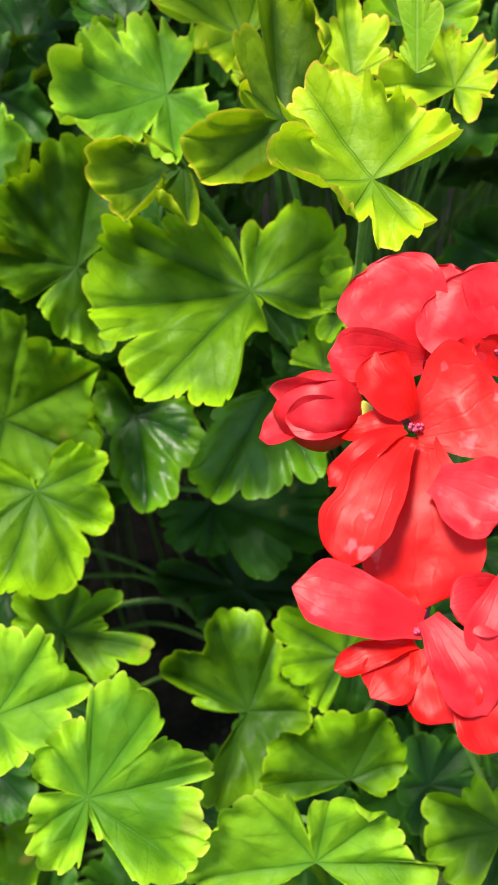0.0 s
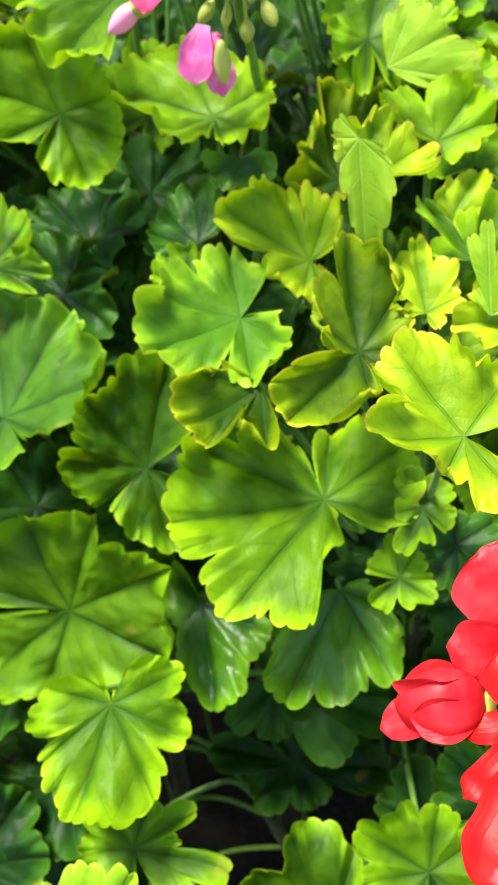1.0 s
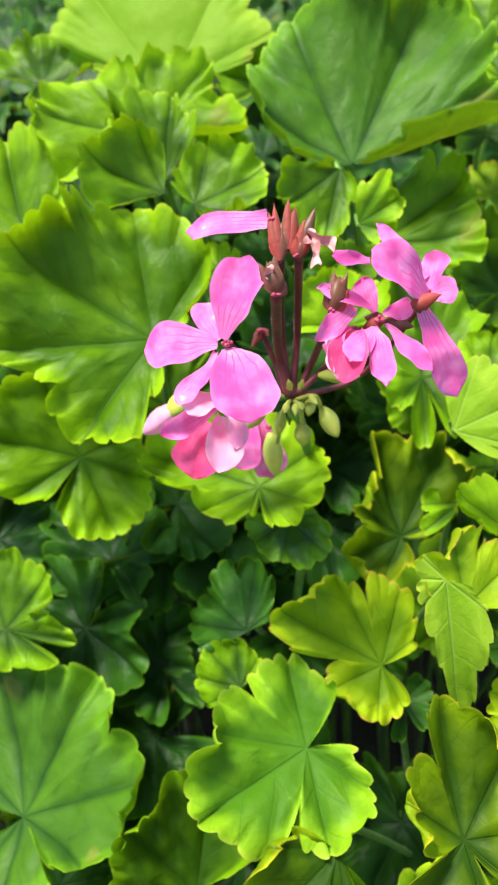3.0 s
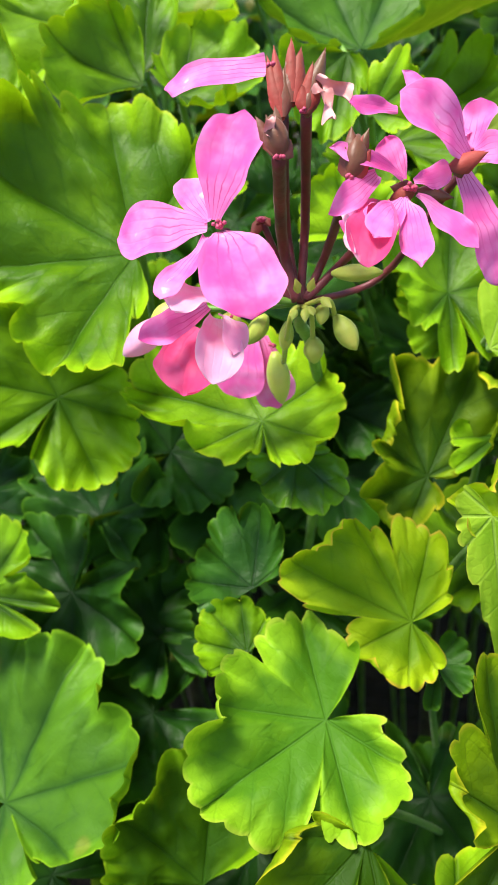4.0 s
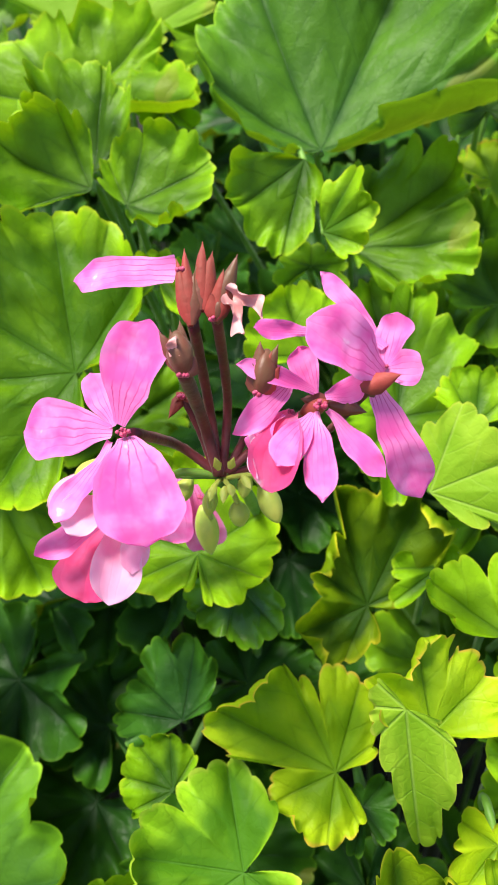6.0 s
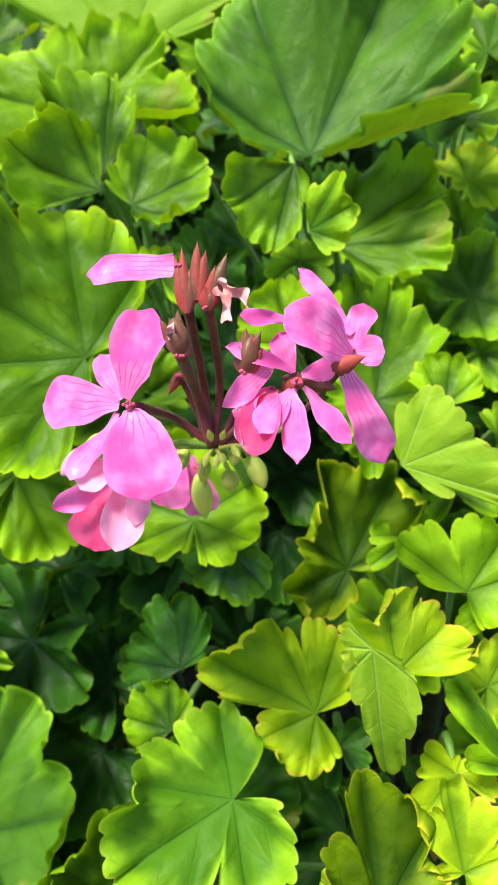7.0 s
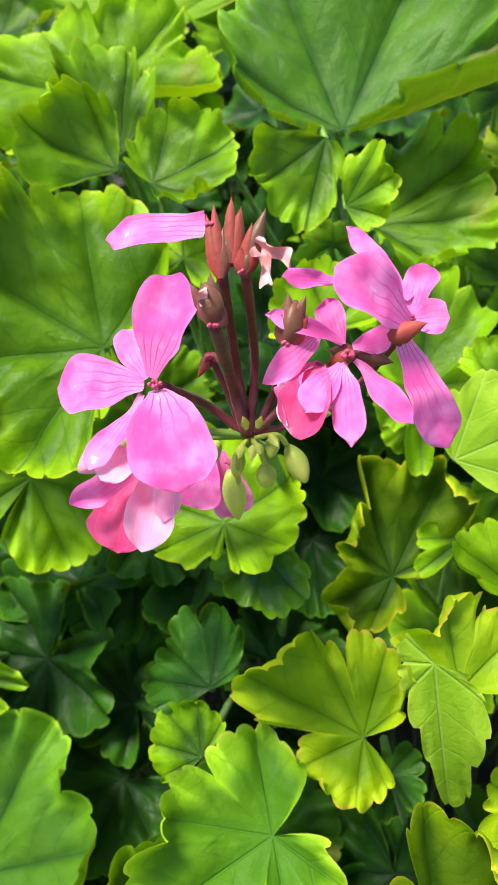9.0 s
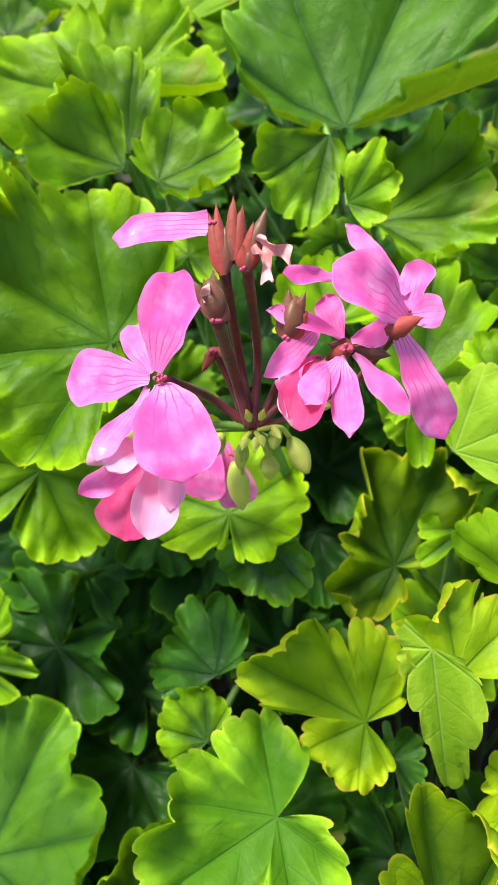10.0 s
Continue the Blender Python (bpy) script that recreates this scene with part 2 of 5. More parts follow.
def ground():
    n, verts, faces = 61, [], []
    for i in range(n):
        for j in range(n):
            x, y = (math.copysign(abs(2 * v / (n - 1) - 1) ** 3, 2 * v / (n - 1) - 1) * 40 for v in (j, i))
            verts.append((x, y + 0.3, GROUND_Z + 0.03 * noise.noise((x * 6, y * 6, 0)) * (abs(x) < 3 and abs(y) < 3)))
    for i in range(n - 1):
        for j in range(n - 1):
            faces.append((i * n + j, i * n + j + 1, (i + 1) * n + j + 1, (i + 1) * n + j))
    return tagged(mesh_object("ground", verts, faces, SOIL), "dark crumbly soil of the flower bed", "soil", kind="structure")


ground()


def plant(label, stems):
    """An empty at the base with woody stems; petioles spring from the stems."""
    base = Vector((stems[0][0], stems[0][1], GROUND_Z))
    ob = tagged(new("geranium_plant"), label, "plant", "geraniums in the bed")
    ob.location = base
    bpy.context.view_layer.update()
    lines = []
    for x, y, top_x, top_y, top_z in stems:
        mid = Vector((0.6 * x + 0.4 * top_x, 0.6 * y + 0.4 * top_y, 0.5 * (GROUND_Z + top_z)))
        pts = [Vector((x, y, GROUND_Z - 0.01)), mid, Vector((top_x, top_y, top_z))]
        tube("stem", [p - base for p in pts], [0.007, 0.0045, 0.003], STEM, ob)
        lines.append(pts)
    return ob, base, lines


red = plant("bushy geranium with scarlet double flowers and yellow-green leaves", [(0.04, 0.26, 0.045, 0.28, 0.50), (0.01, 0.22, -0.03, 0.24, 0.39), (0.0, 0.12, -0.03, 0.13, 0.36), (0.07, 0.25, 0.08, 0.23, 0.42)])
pink = plant("geranium with a pink flower head and green leaves", [(-0.03, 0.42, -0.03, 0.39, 0.58), (-0.05, 0.42, -0.05, 0.44, 0.64)])
side = plant("geranium with large rounded green leaves", [(-0.14, 0.38, -0.12, 0.39, 0.56), (-0.11, 0.33, -0.09, 0.32, 0.45), (-0.12, 0.45, -0.1, 0.48, 0.64)])
back = plant("tall geranium with broad leaves and young lime shoots", [(0.04, 0.48, 0.04, 0.47, 0.62), (0.05, 0.4, 0.05, 0.38, 0.56), (0.06, 0.33, 0.055, 0.33, 0.54)])


def leaf(owner, place, normal, lobes, material, notch=0.12, ruffle=1.0, seed=0, stalk=True, curl=0.0, detail=6):
    """A scalloped geranium leaf with sunken veins. lobes, in order round the petiole's joint: (direction in degrees, length in mm,
    upward bend in degrees); a bend of None marks a sinus between two lobes. notch: the depth of sinuses that are not listed."""
    root, base, lines = owner
    rnd = random.Random(seed)
    P, n = Vector(place), Vector(normal).normalized()
    a = n.cross(Vector((1, 0, 0))).normalized()
    a = -a if a.y < 0 else a
    b = n.cross(a)
    knots = []
    for k, (deg, mm, up) in enumerate(lobes):
        if notch and k:
            before = lobes[k - 1]
            depth = min(0.22, notch * 0.75 * radians(deg - before[0]) / 0.7)
            knots.append((radians(deg + before[0]) / 2, min(mm, before[1]) / 1000 * (1 - depth), (up + before[2]) / 2, True))
        if up is None:
            knots.append((radians(deg), mm / 1000, (lobes[k - 1][2] + lobes[k + 1][2]) / 2, True))
        else:
            knots.append((radians(deg), mm / 1000, up, False))
    gap = 2 * math.pi - (knots[-1][0] - knots[0][0])
    end = max(radians(4), min(radians(20), gap / 2 - radians(2)))
    knots = [(knots[0][0] - end, 0.3 * knots[0][1], knots[0][2], True)] + knots + [(knots[-1][0] + end, 0.3 * knots[-1][1], knots[-1][2], True)]
    tips = [k for k in knots if not k[3]]
    mean = sum(k[1] for k in tips) / len(tips)
    # main veins run to the lobes, at least 33 degrees apart
    major = []
    for th, size, _, _ in sorted(tips, key=lambda k: -k[1]):
        if all(abs(th - m) > radians(33) for m in major):
            major.append(th)
    tooth_width = 0.0032 + 0.088 * mean
    rows, verts, faces, vein, columns = (21 if detail > 3 else 7), [], [], [], []
    for i, (one, two) in enumerate(zip(knots, knots[1:])):
        width = two[0] - one[0]
        teeth = max(1, round(width * 0.5 * (one[1] + two[1]) / tooth_width))
        last = i == len(knots) - 2
        for k in range(teeth * detail + last):
            columns.append((one, two, k / (teeth * detail), k / detail))
    wave = [(rnd.uniform(2, 4), rnd.uniform(0, 6.3), rnd.uniform(0.3, 1)) for _ in range(2)] + [(rnd.uniform(6, 11), rnd.uniform(0, 6.3), rnd.uniform(0.4, 0.9)) for _ in range(2)]
    for one, two, u, tooth in columns:
        th = one[0] + (two[0] - one[0]) * u
        ease = u * u * (3 - 2 * u)
        if one[3] and not two[3]:
            r = two[1] - (two[1] - one[1]) * (1 - u) ** 3.2
        elif two[3] and not one[3]:
            r = one[1] - (one[1] - two[1]) * u ** 3.2
        else:
            r = one[1] + (two[1] - one[1]) * ease
        phi = radians(one[2] + (two[2] - one[2]) * ease)
        sides = sum(s * math.sin(w * th + o) for w, o, s in wave)
        fold = radians(8 * ruffle) * sides
        roll = radians(curl) * max(0.0, math.sin(wave[0][0] * 1.3 * th + wave[1][1]) + 0.45 + 0.4 * math.sin(wave[2][0] * th))
        r *= 1 + 0.1 * (1 - math.cos(min(roll, 1.5)))
        scallop = abs(math.sin(math.pi * tooth)) ** 0.55
        at_joint = min(1.0, abs(th - knots[0][0]) / 0.25, abs(knots[-1][0] - th) / 0.25)
        d = a * math.cos(th) + b * math.sin(th)
        psi = min((th - m for m in major), key=abs)
        flat = lift = before = 0.0
        for k in range(rows):
            rho = (k / (rows - 1)) ** 0.85
            mid = (rho + before) / 2
            tilt = phi * mid + fold * mid * mid * 1.5 + roll * max(0.0, (mid - 0.74) / 0.26)
            flat += r * (rho - before) * math.cos(tilt)
            lift += r * (rho - before) * math.sin(tilt)
            before = rho
            tooth_out = (scallop - 0.7) * 0.25 * tooth_width * rho ** 7 * at_joint
            length = r * rho + tooth_out
            along, aside = length * math.cos(psi), length * abs(math.sin(psi))
            q = P + d * (flat + tooth_out) + n * lift
            size = min(1.0, mean / 0.03) * ruffle
            # flesh swells between the sunken main veins and the side veins that branch from them
            swell = 0.0050 * (1 - math.exp(-aside / 0.0055)) * min(1.0, rho / 0.5) ** 1.4
            branch = abs(math.sin(math.pi * (along - 0.9 * aside + 0.006 * noise.noise(q * 90)) / 0.0105))
            swell += 0.0007 * (branch ** 0.7 - 0.5) * min(1.0, aside / 0.003) * min(1.0, length / 0.012)
            # the margin dips between teeth and frills
            frill = (0.0010 * (scallop - 0.5) + 0.0027 * math.sin(2.1 * tooth + wave[0][1] + 2 * sides)) * max(0.0, (rho - 0.6) / 0.4) ** 1.5
            rough = 0.0042 * noise.noise(q * 45 + Vector((seed, 0, 0))) * rho + 0.0009 * noise.noise(q * 150)
            verts.append(q + n * (swell + frill + rough) * size - P)
            vein.append((along * 100, aside * 100, (1 - rho) * r * 100))
    for c in range(len(columns) - 1):
        for k in range(rows - 1):
            v = c * rows + k
            faces.append((v, v + 1, v + rows + 1, v + rows) if k else (v, v + 1, v + rows + 1))
    ob = mesh_object("leaf", verts, faces, material, root, "", vein)
    ob.location = P - base
    if stalk:
        line = min(lines, key=lambda s: (s[2] - P).length)
        low = line[1].lerp(line[2], 0.5 + 0.5 * rnd.random())
        one = P - n * 0.010 + Vector((0, 0.010, -0.004))
        two = one.lerp(low, 0.5) + Vector((rnd.uniform(-0.01, 0.01), 0.02 + rnd.uniform(-0.01, 0.01), -0.015))
        tube("petiole", [-n * 0.002, one - P, two - P, low - P], [0.0010, 0.0012, 0.0013, 0.0014], PETIOLE, ob, sides=7)
    return ob


# ---- leaves ----
leaf(pink, (-0.0250, 0.2787, 0.6624), (0.14, -0.39, 0.91), [(-20, 19.4, 25), (11, 26.7, 20), (36, 26.2, 18), (49, 21.2, None), (69, 29.2, 16), (83, 30.3, 16), (94, 28.7, None), (105, 36.7, 14), (122, 37.5, 12), (141, 33.2, 10), (169, 16.2, None), (180, 26.7, 8), (191, 28.6, 8), (216, 26.2, 10), (237, 21.5, 12), (258, 14.0, 15)], PALE, notch=0, ruffle=1.0, seed=1, curl=52)
leaf(side, (-0.0635, 0.2649, 0.6065), (0.27, -0.71, 0.65), [(-33, 38.9, 20), (-9, 44.9, 25), (8, 43.5, 25), (20, 38.0, None), (43, 37.9, 25), (63, 31.8, 25), (73, 28.2, None), (84, 35.2, 30), (106, 33.7, 35), (125, 25.7, 35), (129, 3.5, None), (142, 21.1, 10), (172, 26.3, 5), (198, 33.4, 0), (237, 18.3, 5)], GREEN, notch=0, ruffle=1.0, seed=2, curl=52)
leaf(red, (0.0030, 0.2412, 0.6130), (0.00, -0.35, 0.94), [(-119, 24.4, 0), (-106, 30.9, 5), (-84, 32.9, 10), (-55, 35.3, 12), (-26, 31.3, 15), (-4, 24.9, 15), (20, 8.5, None), (31, 21.5, 35), (38, 33.1, 30), (55, 37.9, 25), (62, 35.2, None), (69, 49.3, 20), (81, 51.6, 18), (86, 51.0, None), (102, 54.2, 15), (116, 52.4, 10), (123, 41.4, None), (131, 50.5, 5), (143, 53.7, 5), (152, 46.9, 0), (156, 43.7, None), (165, 47.4, 0), (174, 45.8, 0), (178, 26.2, None), (201, 18.5, 5), (205, 8.5, 10)], FRESH, notch=0, ruffle=1.0, seed=3, curl=52)
leaf(side, (-0.1248, 0.2863, 0.6148), (-0.29, -0.34, 0.89), [(-225, 42.6, 0), (-188, 40.4, 0), (-158, 33.2, 0), (-138, 28.5, 0), (-134, 6.2, None), (-130, 26.0, 5), (-119, 39.4, 5), (-101, 51.2, 8), (-81, 55.9, 12), (-70, 51.3, 14), (-60, 44.6, None), (-52, 48.3, 16), (-30, 52.3, 18), (-17, 48.3, None), (-3, 53.7, 20), (14, 56.8, 20), (34, 67.3, 15), (54, 69.4, 10)], BLUE, notch=0, ruffle=1.0, seed=4, curl=52)
leaf(pink, (-0.0013, 0.2990, 0.6727), (0.05, -0.55, 0.83), [(-55, 13.4, 15), (-38, 19.7, 20), (-18, 24.8, 22), (-0, 26.8, 25), (12, 18.5, None), (22, 25.8, 25), (26, 31.8, 25), (48, 35.7, 25), (62, 39.2, 25), (71, 37.0, 25), (79, 28.5, 25), (83, 13.8, None), (113, 17.9, 10), (144, 16.9, 5), (169, 17.2, 5), (203, 13.9, 5)], YOUNG, notch=0, ruffle=1.0, seed=5, curl=80)
leaf(red, (0.0369, 0.2021, 0.6722), (0.00, -0.45, 0.89), [(-427, 20.7, 10), (-397, 21.6, 15), (-382, 20.4, 18), (-357, 23.1, None), (-353, 24.7, 18), (-342, 29.1, 18), (-325, 30.7, 18), (-308, 27.6, 20), (-292, 19.2, None), (-262, 27.0, 40), (-245, 23.9, 45), (-239, 16.6, 45), (-207, 14.5, 30), (-182, 13.1, None), (-176, 20.4, 5), (-147, 21.8, 5)], YOUNG, notch=0, ruffle=1.0, seed=6, curl=80)
leaf(red, (0.0136, 0.2494, 0.6667), (0.05, -0.45, 0.89), [(-133, 16.2, 10), (-84, 16.5, 15), (-39, 19.9, 20), (-33, 30.2, 30), (-11, 32.4, 35), (8, 37.7, 40), (16, 32.5, 45), (20, 19.5, None), (39, 24.9, 55), (60, 22.0, 60), (83, 15.2, 55), (117, 8.0, None), (121, 25.2, 30), (125, 34.0, 20), (140, 36.0, 10), (162, 31.3, 5), (192, 18.5, 5)], OLIVE, notch=0, ruffle=1.0, seed=7, curl=140)
leaf(pink, (0.0202, 0.2913, 0.7049), (0.41, -0.51, 0.76), [(-80, 17.8, 10), (-71, 19.0, 15), (-50, 19.4, 20), (-21, 19.4, 20), (-17, 16.7, None), (8, 22.9, 20), (14, 19.2, None), (33, 16.5, 15), (51, 19.3, 15), (68, 16.2, 10)], YOUNG, notch=0, ruffle=1.0, seed=8, curl=80)
leaf(pink, (0.0139, 0.2901, 0.7163), (-0.08, -0.92, 0.38), [(44, 9.1, 5), (87, 7.1, 0), (140, 9.1, -5), (168, 16.8, -8), (177, 26.5, -10), (184, 42.2, -14), (190, 40.2, -14), (196, 28.4, -12), (211, 20.7, -8), (229, 13.7, -5), (243, 7.8, 0)], LIME, notch=0, ruffle=0.4, seed=9, curl=0, stalk=False)
leaf(back, (0.0098, 0.3427, 0.6845), (0.10, -0.60, 0.80), [(-86, 8.7, 10), (-66, 24.1, 15), (-48, 36.5, 25), (-28, 37.2, 30), (-5, 33.8, 35), (15, 38.6, 40), (19, 22.9, None), (35, 25.6, 50), (55, 21.6, 45), (80, 17.4, 40), (111, 24.1, 25), (135, 23.7, 15), (153, 17.9, 10), (180, 11.0, 5)], OLIVE, notch=0, ruffle=1.0, seed=10, curl=140)
leaf(back, (0.0408, 0.3151, 0.7061), (0.00, -0.55, 0.83), [(-159, 10.8, 5), (-105, 14.0, 5), (-73, 20.2, 10), (-37, 21.6, 15), (-12, 21.1, 20), (14, 14.9, None), (31, 21.5, 22), (53, 24.1, 25), (66, 22.8, 30), (72, 17.4, 30)], FRESH, notch=0, ruffle=1.0, seed=11, curl=52)
leaf(back, (0.0453, 0.2983, 0.6873), (0.00, -0.51, 0.86), [(-196, 10.3, 10), (-139, 10.7, 8), (-71, 14.2, 10), (-31, 18.9, 15), (-4, 12.4, 20), (44, 9.1, 20), (100, 9.8, 20)], YOUNG, notch=0, ruffle=1.0, seed=12, curl=80)
leaf(back, (0.0266, 0.3500, 0.7216), (-0.25, -0.76, 0.60), [(-117, 17.3, -4), (-113, 32.0, -4), (-109, 33.6, -4), (-89, 30.3, -4), (-69, 22.7, -4), (-43, 23.8, -4), (-22, 25.8, -4), (-7, 19.0, -4)], LIME, notch=0, ruffle=0.5, seed=13, curl=0)
leaf(back, (0.0416, 0.3699, 0.7282), (0.00, -0.51, 0.86), [(-74, 11.5, 10), (-51, 14.5, 14), (-10, 16.2, 14), (25, 16.4, 14), (53, 13.7, 14)], FRESH, notch=0, ruffle=1.0, seed=14, curl=52)
leaf(pink, (-0.0363, 0.3410, 0.7104), (0.00, -0.50, 0.86), [(-161, 15.2, 5), (-143, 18.6, 5), (-112, 20.3, 8), (-85, 23.6, 10), (-59, 24.0, 12), (-29, 23.3, 12), (0, 25.3, 12), (26, 31.3, 12), (49, 36.6, 12), (69, 40.5, 12), (81, 37.8, 10), (90, 32.4, 8), (94, 21.4, None), (111, 21.2, 5), (135, 17.1, 3), (162, 11.0, 2)], FRESH, notch=0, ruffle=1.0, seed=15, curl=52)
leaf(side, (-0.1027, 0.3701, 0.7060), (0.33, -0.76, 0.56), [(154, 21.7, 3), (178, 29.4, 3), (201, 31.7, 5), (225, 31.6, 8), (249, 26.5, 10), (294, 21.5, 12), (357, 26.4, 15), (384, 35.7, 15), (405, 37.6, 15), (435, 40.1, 12), (459, 37.9, 8), (480, 30.3, 5), (496, 20.9, 5)], FRESH, notch=0, ruffle=1.0, seed=16, curl=52)
leaf(side, (-0.0699, 0.3771, 0.7477), (0.15, -0.60, 0.78), [(-60, 15.5, 15), (-49, 28.2, 20), (-33, 36.7, 25), (-10, 44.4, 25), (9, 47.6, 25), (26, 47.7, None), (31, 54.9, 22), (37, 49.3, None), (47, 56.1, 20), (59, 59.6, 18), (77, 57.9, 15), (96, 54.6, 12), (103, 49.7, 10), (108, 40.5, 8), (124, 35.8, None), (136, 41.8, 5), (148, 44.6, 3), (164, 43.9, 3), (175, 39.0, 5), (180, 23.6, 5)], FRESH, notch=0, ruffle=1.0, seed=17, curl=52)
leaf(side, (-0.0829, 0.3796, 0.6456), (0.00, -0.51, 0.86), [(106, 26.7, 10), (128, 29.8, 8), (158, 27.4, 5), (181, 23.5, 5), (199, 14.7, None), (219, 23.1, 5), (258, 24.4, 5), (287, 32.6, 8), (320, 29.6, 10), (363, 24.1, 10), (424, 17.5, 12)], SHADE_DARK, notch=0, ruffle=1.0, seed=18, curl=52)
leaf(side, (-0.0975, 0.3529, 0.6155), (0.00, -0.51, 0.86), [(-101, 25.8, 4), (-59, 31.4, 4), (-11, 28.4, 4), (34, 38.2, 4), (63, 34.0, 4), (99, 23.4, 4), (168, 18.5, 4)], SHADE_DARK, notch=0.12, ruffle=1.0, seed=19)
leaf(pink, (-0.0427, 0.3129, 0.6739), (0.00, -0.51, 0.86), [(-55, 10.5, 12), (-26, 19.2, 15), (-10, 24.1, 18), (8, 19.8, None), (12, 23.5, 20), (37, 18.8, None), (46, 17.6, 20), (81, 18.5, 18), (106, 16.3, 15)], SHADE_DARK, notch=0, ruffle=1.0, seed=20, curl=52)
leaf(pink, (-0.0446, 0.2971, 0.6663), (0.00, -0.51, 0.86), [(-32, 11.2, 14), (5, 15.2, 14), (40, 16.5, 14), (75, 14.3, 14), (114, 12.4, 14)], GREEN, notch=0, ruffle=1.0, seed=21, curl=52)
leaf(side, (-0.1321, 0.3305, 0.6599), (0.00, -0.51, 0.86), [(-101, 27.1, 8), (-79, 19.6, 8), (-71, 12.2, None), (-58, 20.8, 10), (-39, 25.3, 12), (-14, 25.2, None), (-1, 29.1, 12), (24, 31.2, 12), (56, 23.9, 12), (121, 14.9, 8), (200, 15.1, 5), (237, 23.4, 5)], GREEN, notch=0, ruffle=1.0, seed=22, curl=52)
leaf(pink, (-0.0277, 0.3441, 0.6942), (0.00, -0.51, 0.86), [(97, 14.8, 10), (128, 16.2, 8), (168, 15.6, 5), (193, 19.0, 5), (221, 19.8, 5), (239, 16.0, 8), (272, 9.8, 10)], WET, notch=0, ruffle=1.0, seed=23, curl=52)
leaf(red, (-0.0178, 0.2551, 0.6507), (0.00, -0.51, 0.86), [(69, 14.5, 20), (84, 23.8, 45), (109, 30.8, 50), (130, 31.4, 40), (145, 29.9, 25), (156, 25.1, None), (160, 14.8, 45), (164, 23.8, 30), (188, 24.3, 10)], OLIVE, notch=0, ruffle=1.0, seed=24, curl=140)
leaf(back, (-0.0038, 0.3851, 0.7440), (0.15, -0.56, 0.81), [(-75, 14.4, 10), (-37, 20.5, 12), (-13, 20.0, 14), (22, 20.9, 14), (55, 20.5, 12), (92, 18.8, 10)], FRESH, notch=0, ruffle=1.0, seed=25, curl=52)
leaf(back, (0.0209, 0.3786, 0.7252), (0.00, -0.51, 0.86), [(-156, 24.5, 8), (-84, 20.6, 8), (-39, 33.0, 8), (-10, 41.4, 8), (16, 24.4, 8), (139, 17.0, 8), (176, 26.4, 8)], GREEN, notch=0.12, ruffle=1.0, seed=26, curl=32)
leaf(red, (-0.0695, 0.1914, 0.5652), (0.13, -0.53, 0.84), [(33, 7.7, 15), (52, 16.6, 15), (78, 23.4, 15), (100, 25.9, 14), (122, 19.0, None), (131, 28.4, 10), (148, 32.5, 8), (167, 37.6, 5), (188, 37.6, 3), (209, 34.4, 3), (220, 29.1, 5), (232, 21.6, None), (248, 28.1, 10), (264, 27.5, 12), (278, 24.4, None), (296, 27.5, 15), (319, 22.5, 15), (339, 13.9, 15), (343, 5.2, 12)], FRESH, notch=0, ruffle=1.0, seed=27, curl=52)
leaf(side, (-0.1027, 0.2443, 0.5461), (-0.32, -0.82, 0.47), [(103, 46.6, 5), (129, 53.4, 5), (163, 38.1, 5), (224, 35.2, 5), (256, 52.2, 8), (273, 58.6, 10), (288, 58.0, 12), (297, 61.9, 14), (311, 58.2, 15), (322, 46.7, None), (336, 50.9, 16), (355, 48.9, 16), (382, 44.7, 16), (413, 46.0, 16), (443, 48.2, 10)], GREEN, notch=0, ruffle=1.0, seed=28, curl=52)
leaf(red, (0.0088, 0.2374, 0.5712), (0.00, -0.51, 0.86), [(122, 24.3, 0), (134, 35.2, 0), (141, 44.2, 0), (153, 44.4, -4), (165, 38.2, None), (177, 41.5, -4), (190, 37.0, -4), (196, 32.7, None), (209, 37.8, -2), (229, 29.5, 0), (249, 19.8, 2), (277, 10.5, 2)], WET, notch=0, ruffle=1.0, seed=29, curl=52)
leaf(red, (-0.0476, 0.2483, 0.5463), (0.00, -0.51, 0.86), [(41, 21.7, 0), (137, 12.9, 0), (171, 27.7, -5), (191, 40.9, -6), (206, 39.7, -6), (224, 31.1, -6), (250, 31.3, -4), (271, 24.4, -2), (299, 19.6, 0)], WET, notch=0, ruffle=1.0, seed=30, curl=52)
leaf(red, (-0.0197, 0.2516, 0.4874), (0.00, -0.51, 0.86), [(108, 27.5, -4), (136, 29.1, -4), (176, 25.5, -4), (225, 44.8, -4), (253, 54.4, -4), (277, 52.5, -4), (313, 28.0, -4), (396, 19.3, -4)], SHADE_DARK, notch=0.12, ruffle=1.0, seed=31)
leaf(red, (-0.0116, 0.2491, 0.4176), (0.00, -0.51, 0.86), [(81, 45.9, 0), (127, 29.1, 0), (212, 22.6, 0), (269, 46.9, 0), (304, 42.7, 0), (397, 31.7, 0)], SHADE_DARK, notch=0.12, ruffle=1.0, seed=32)
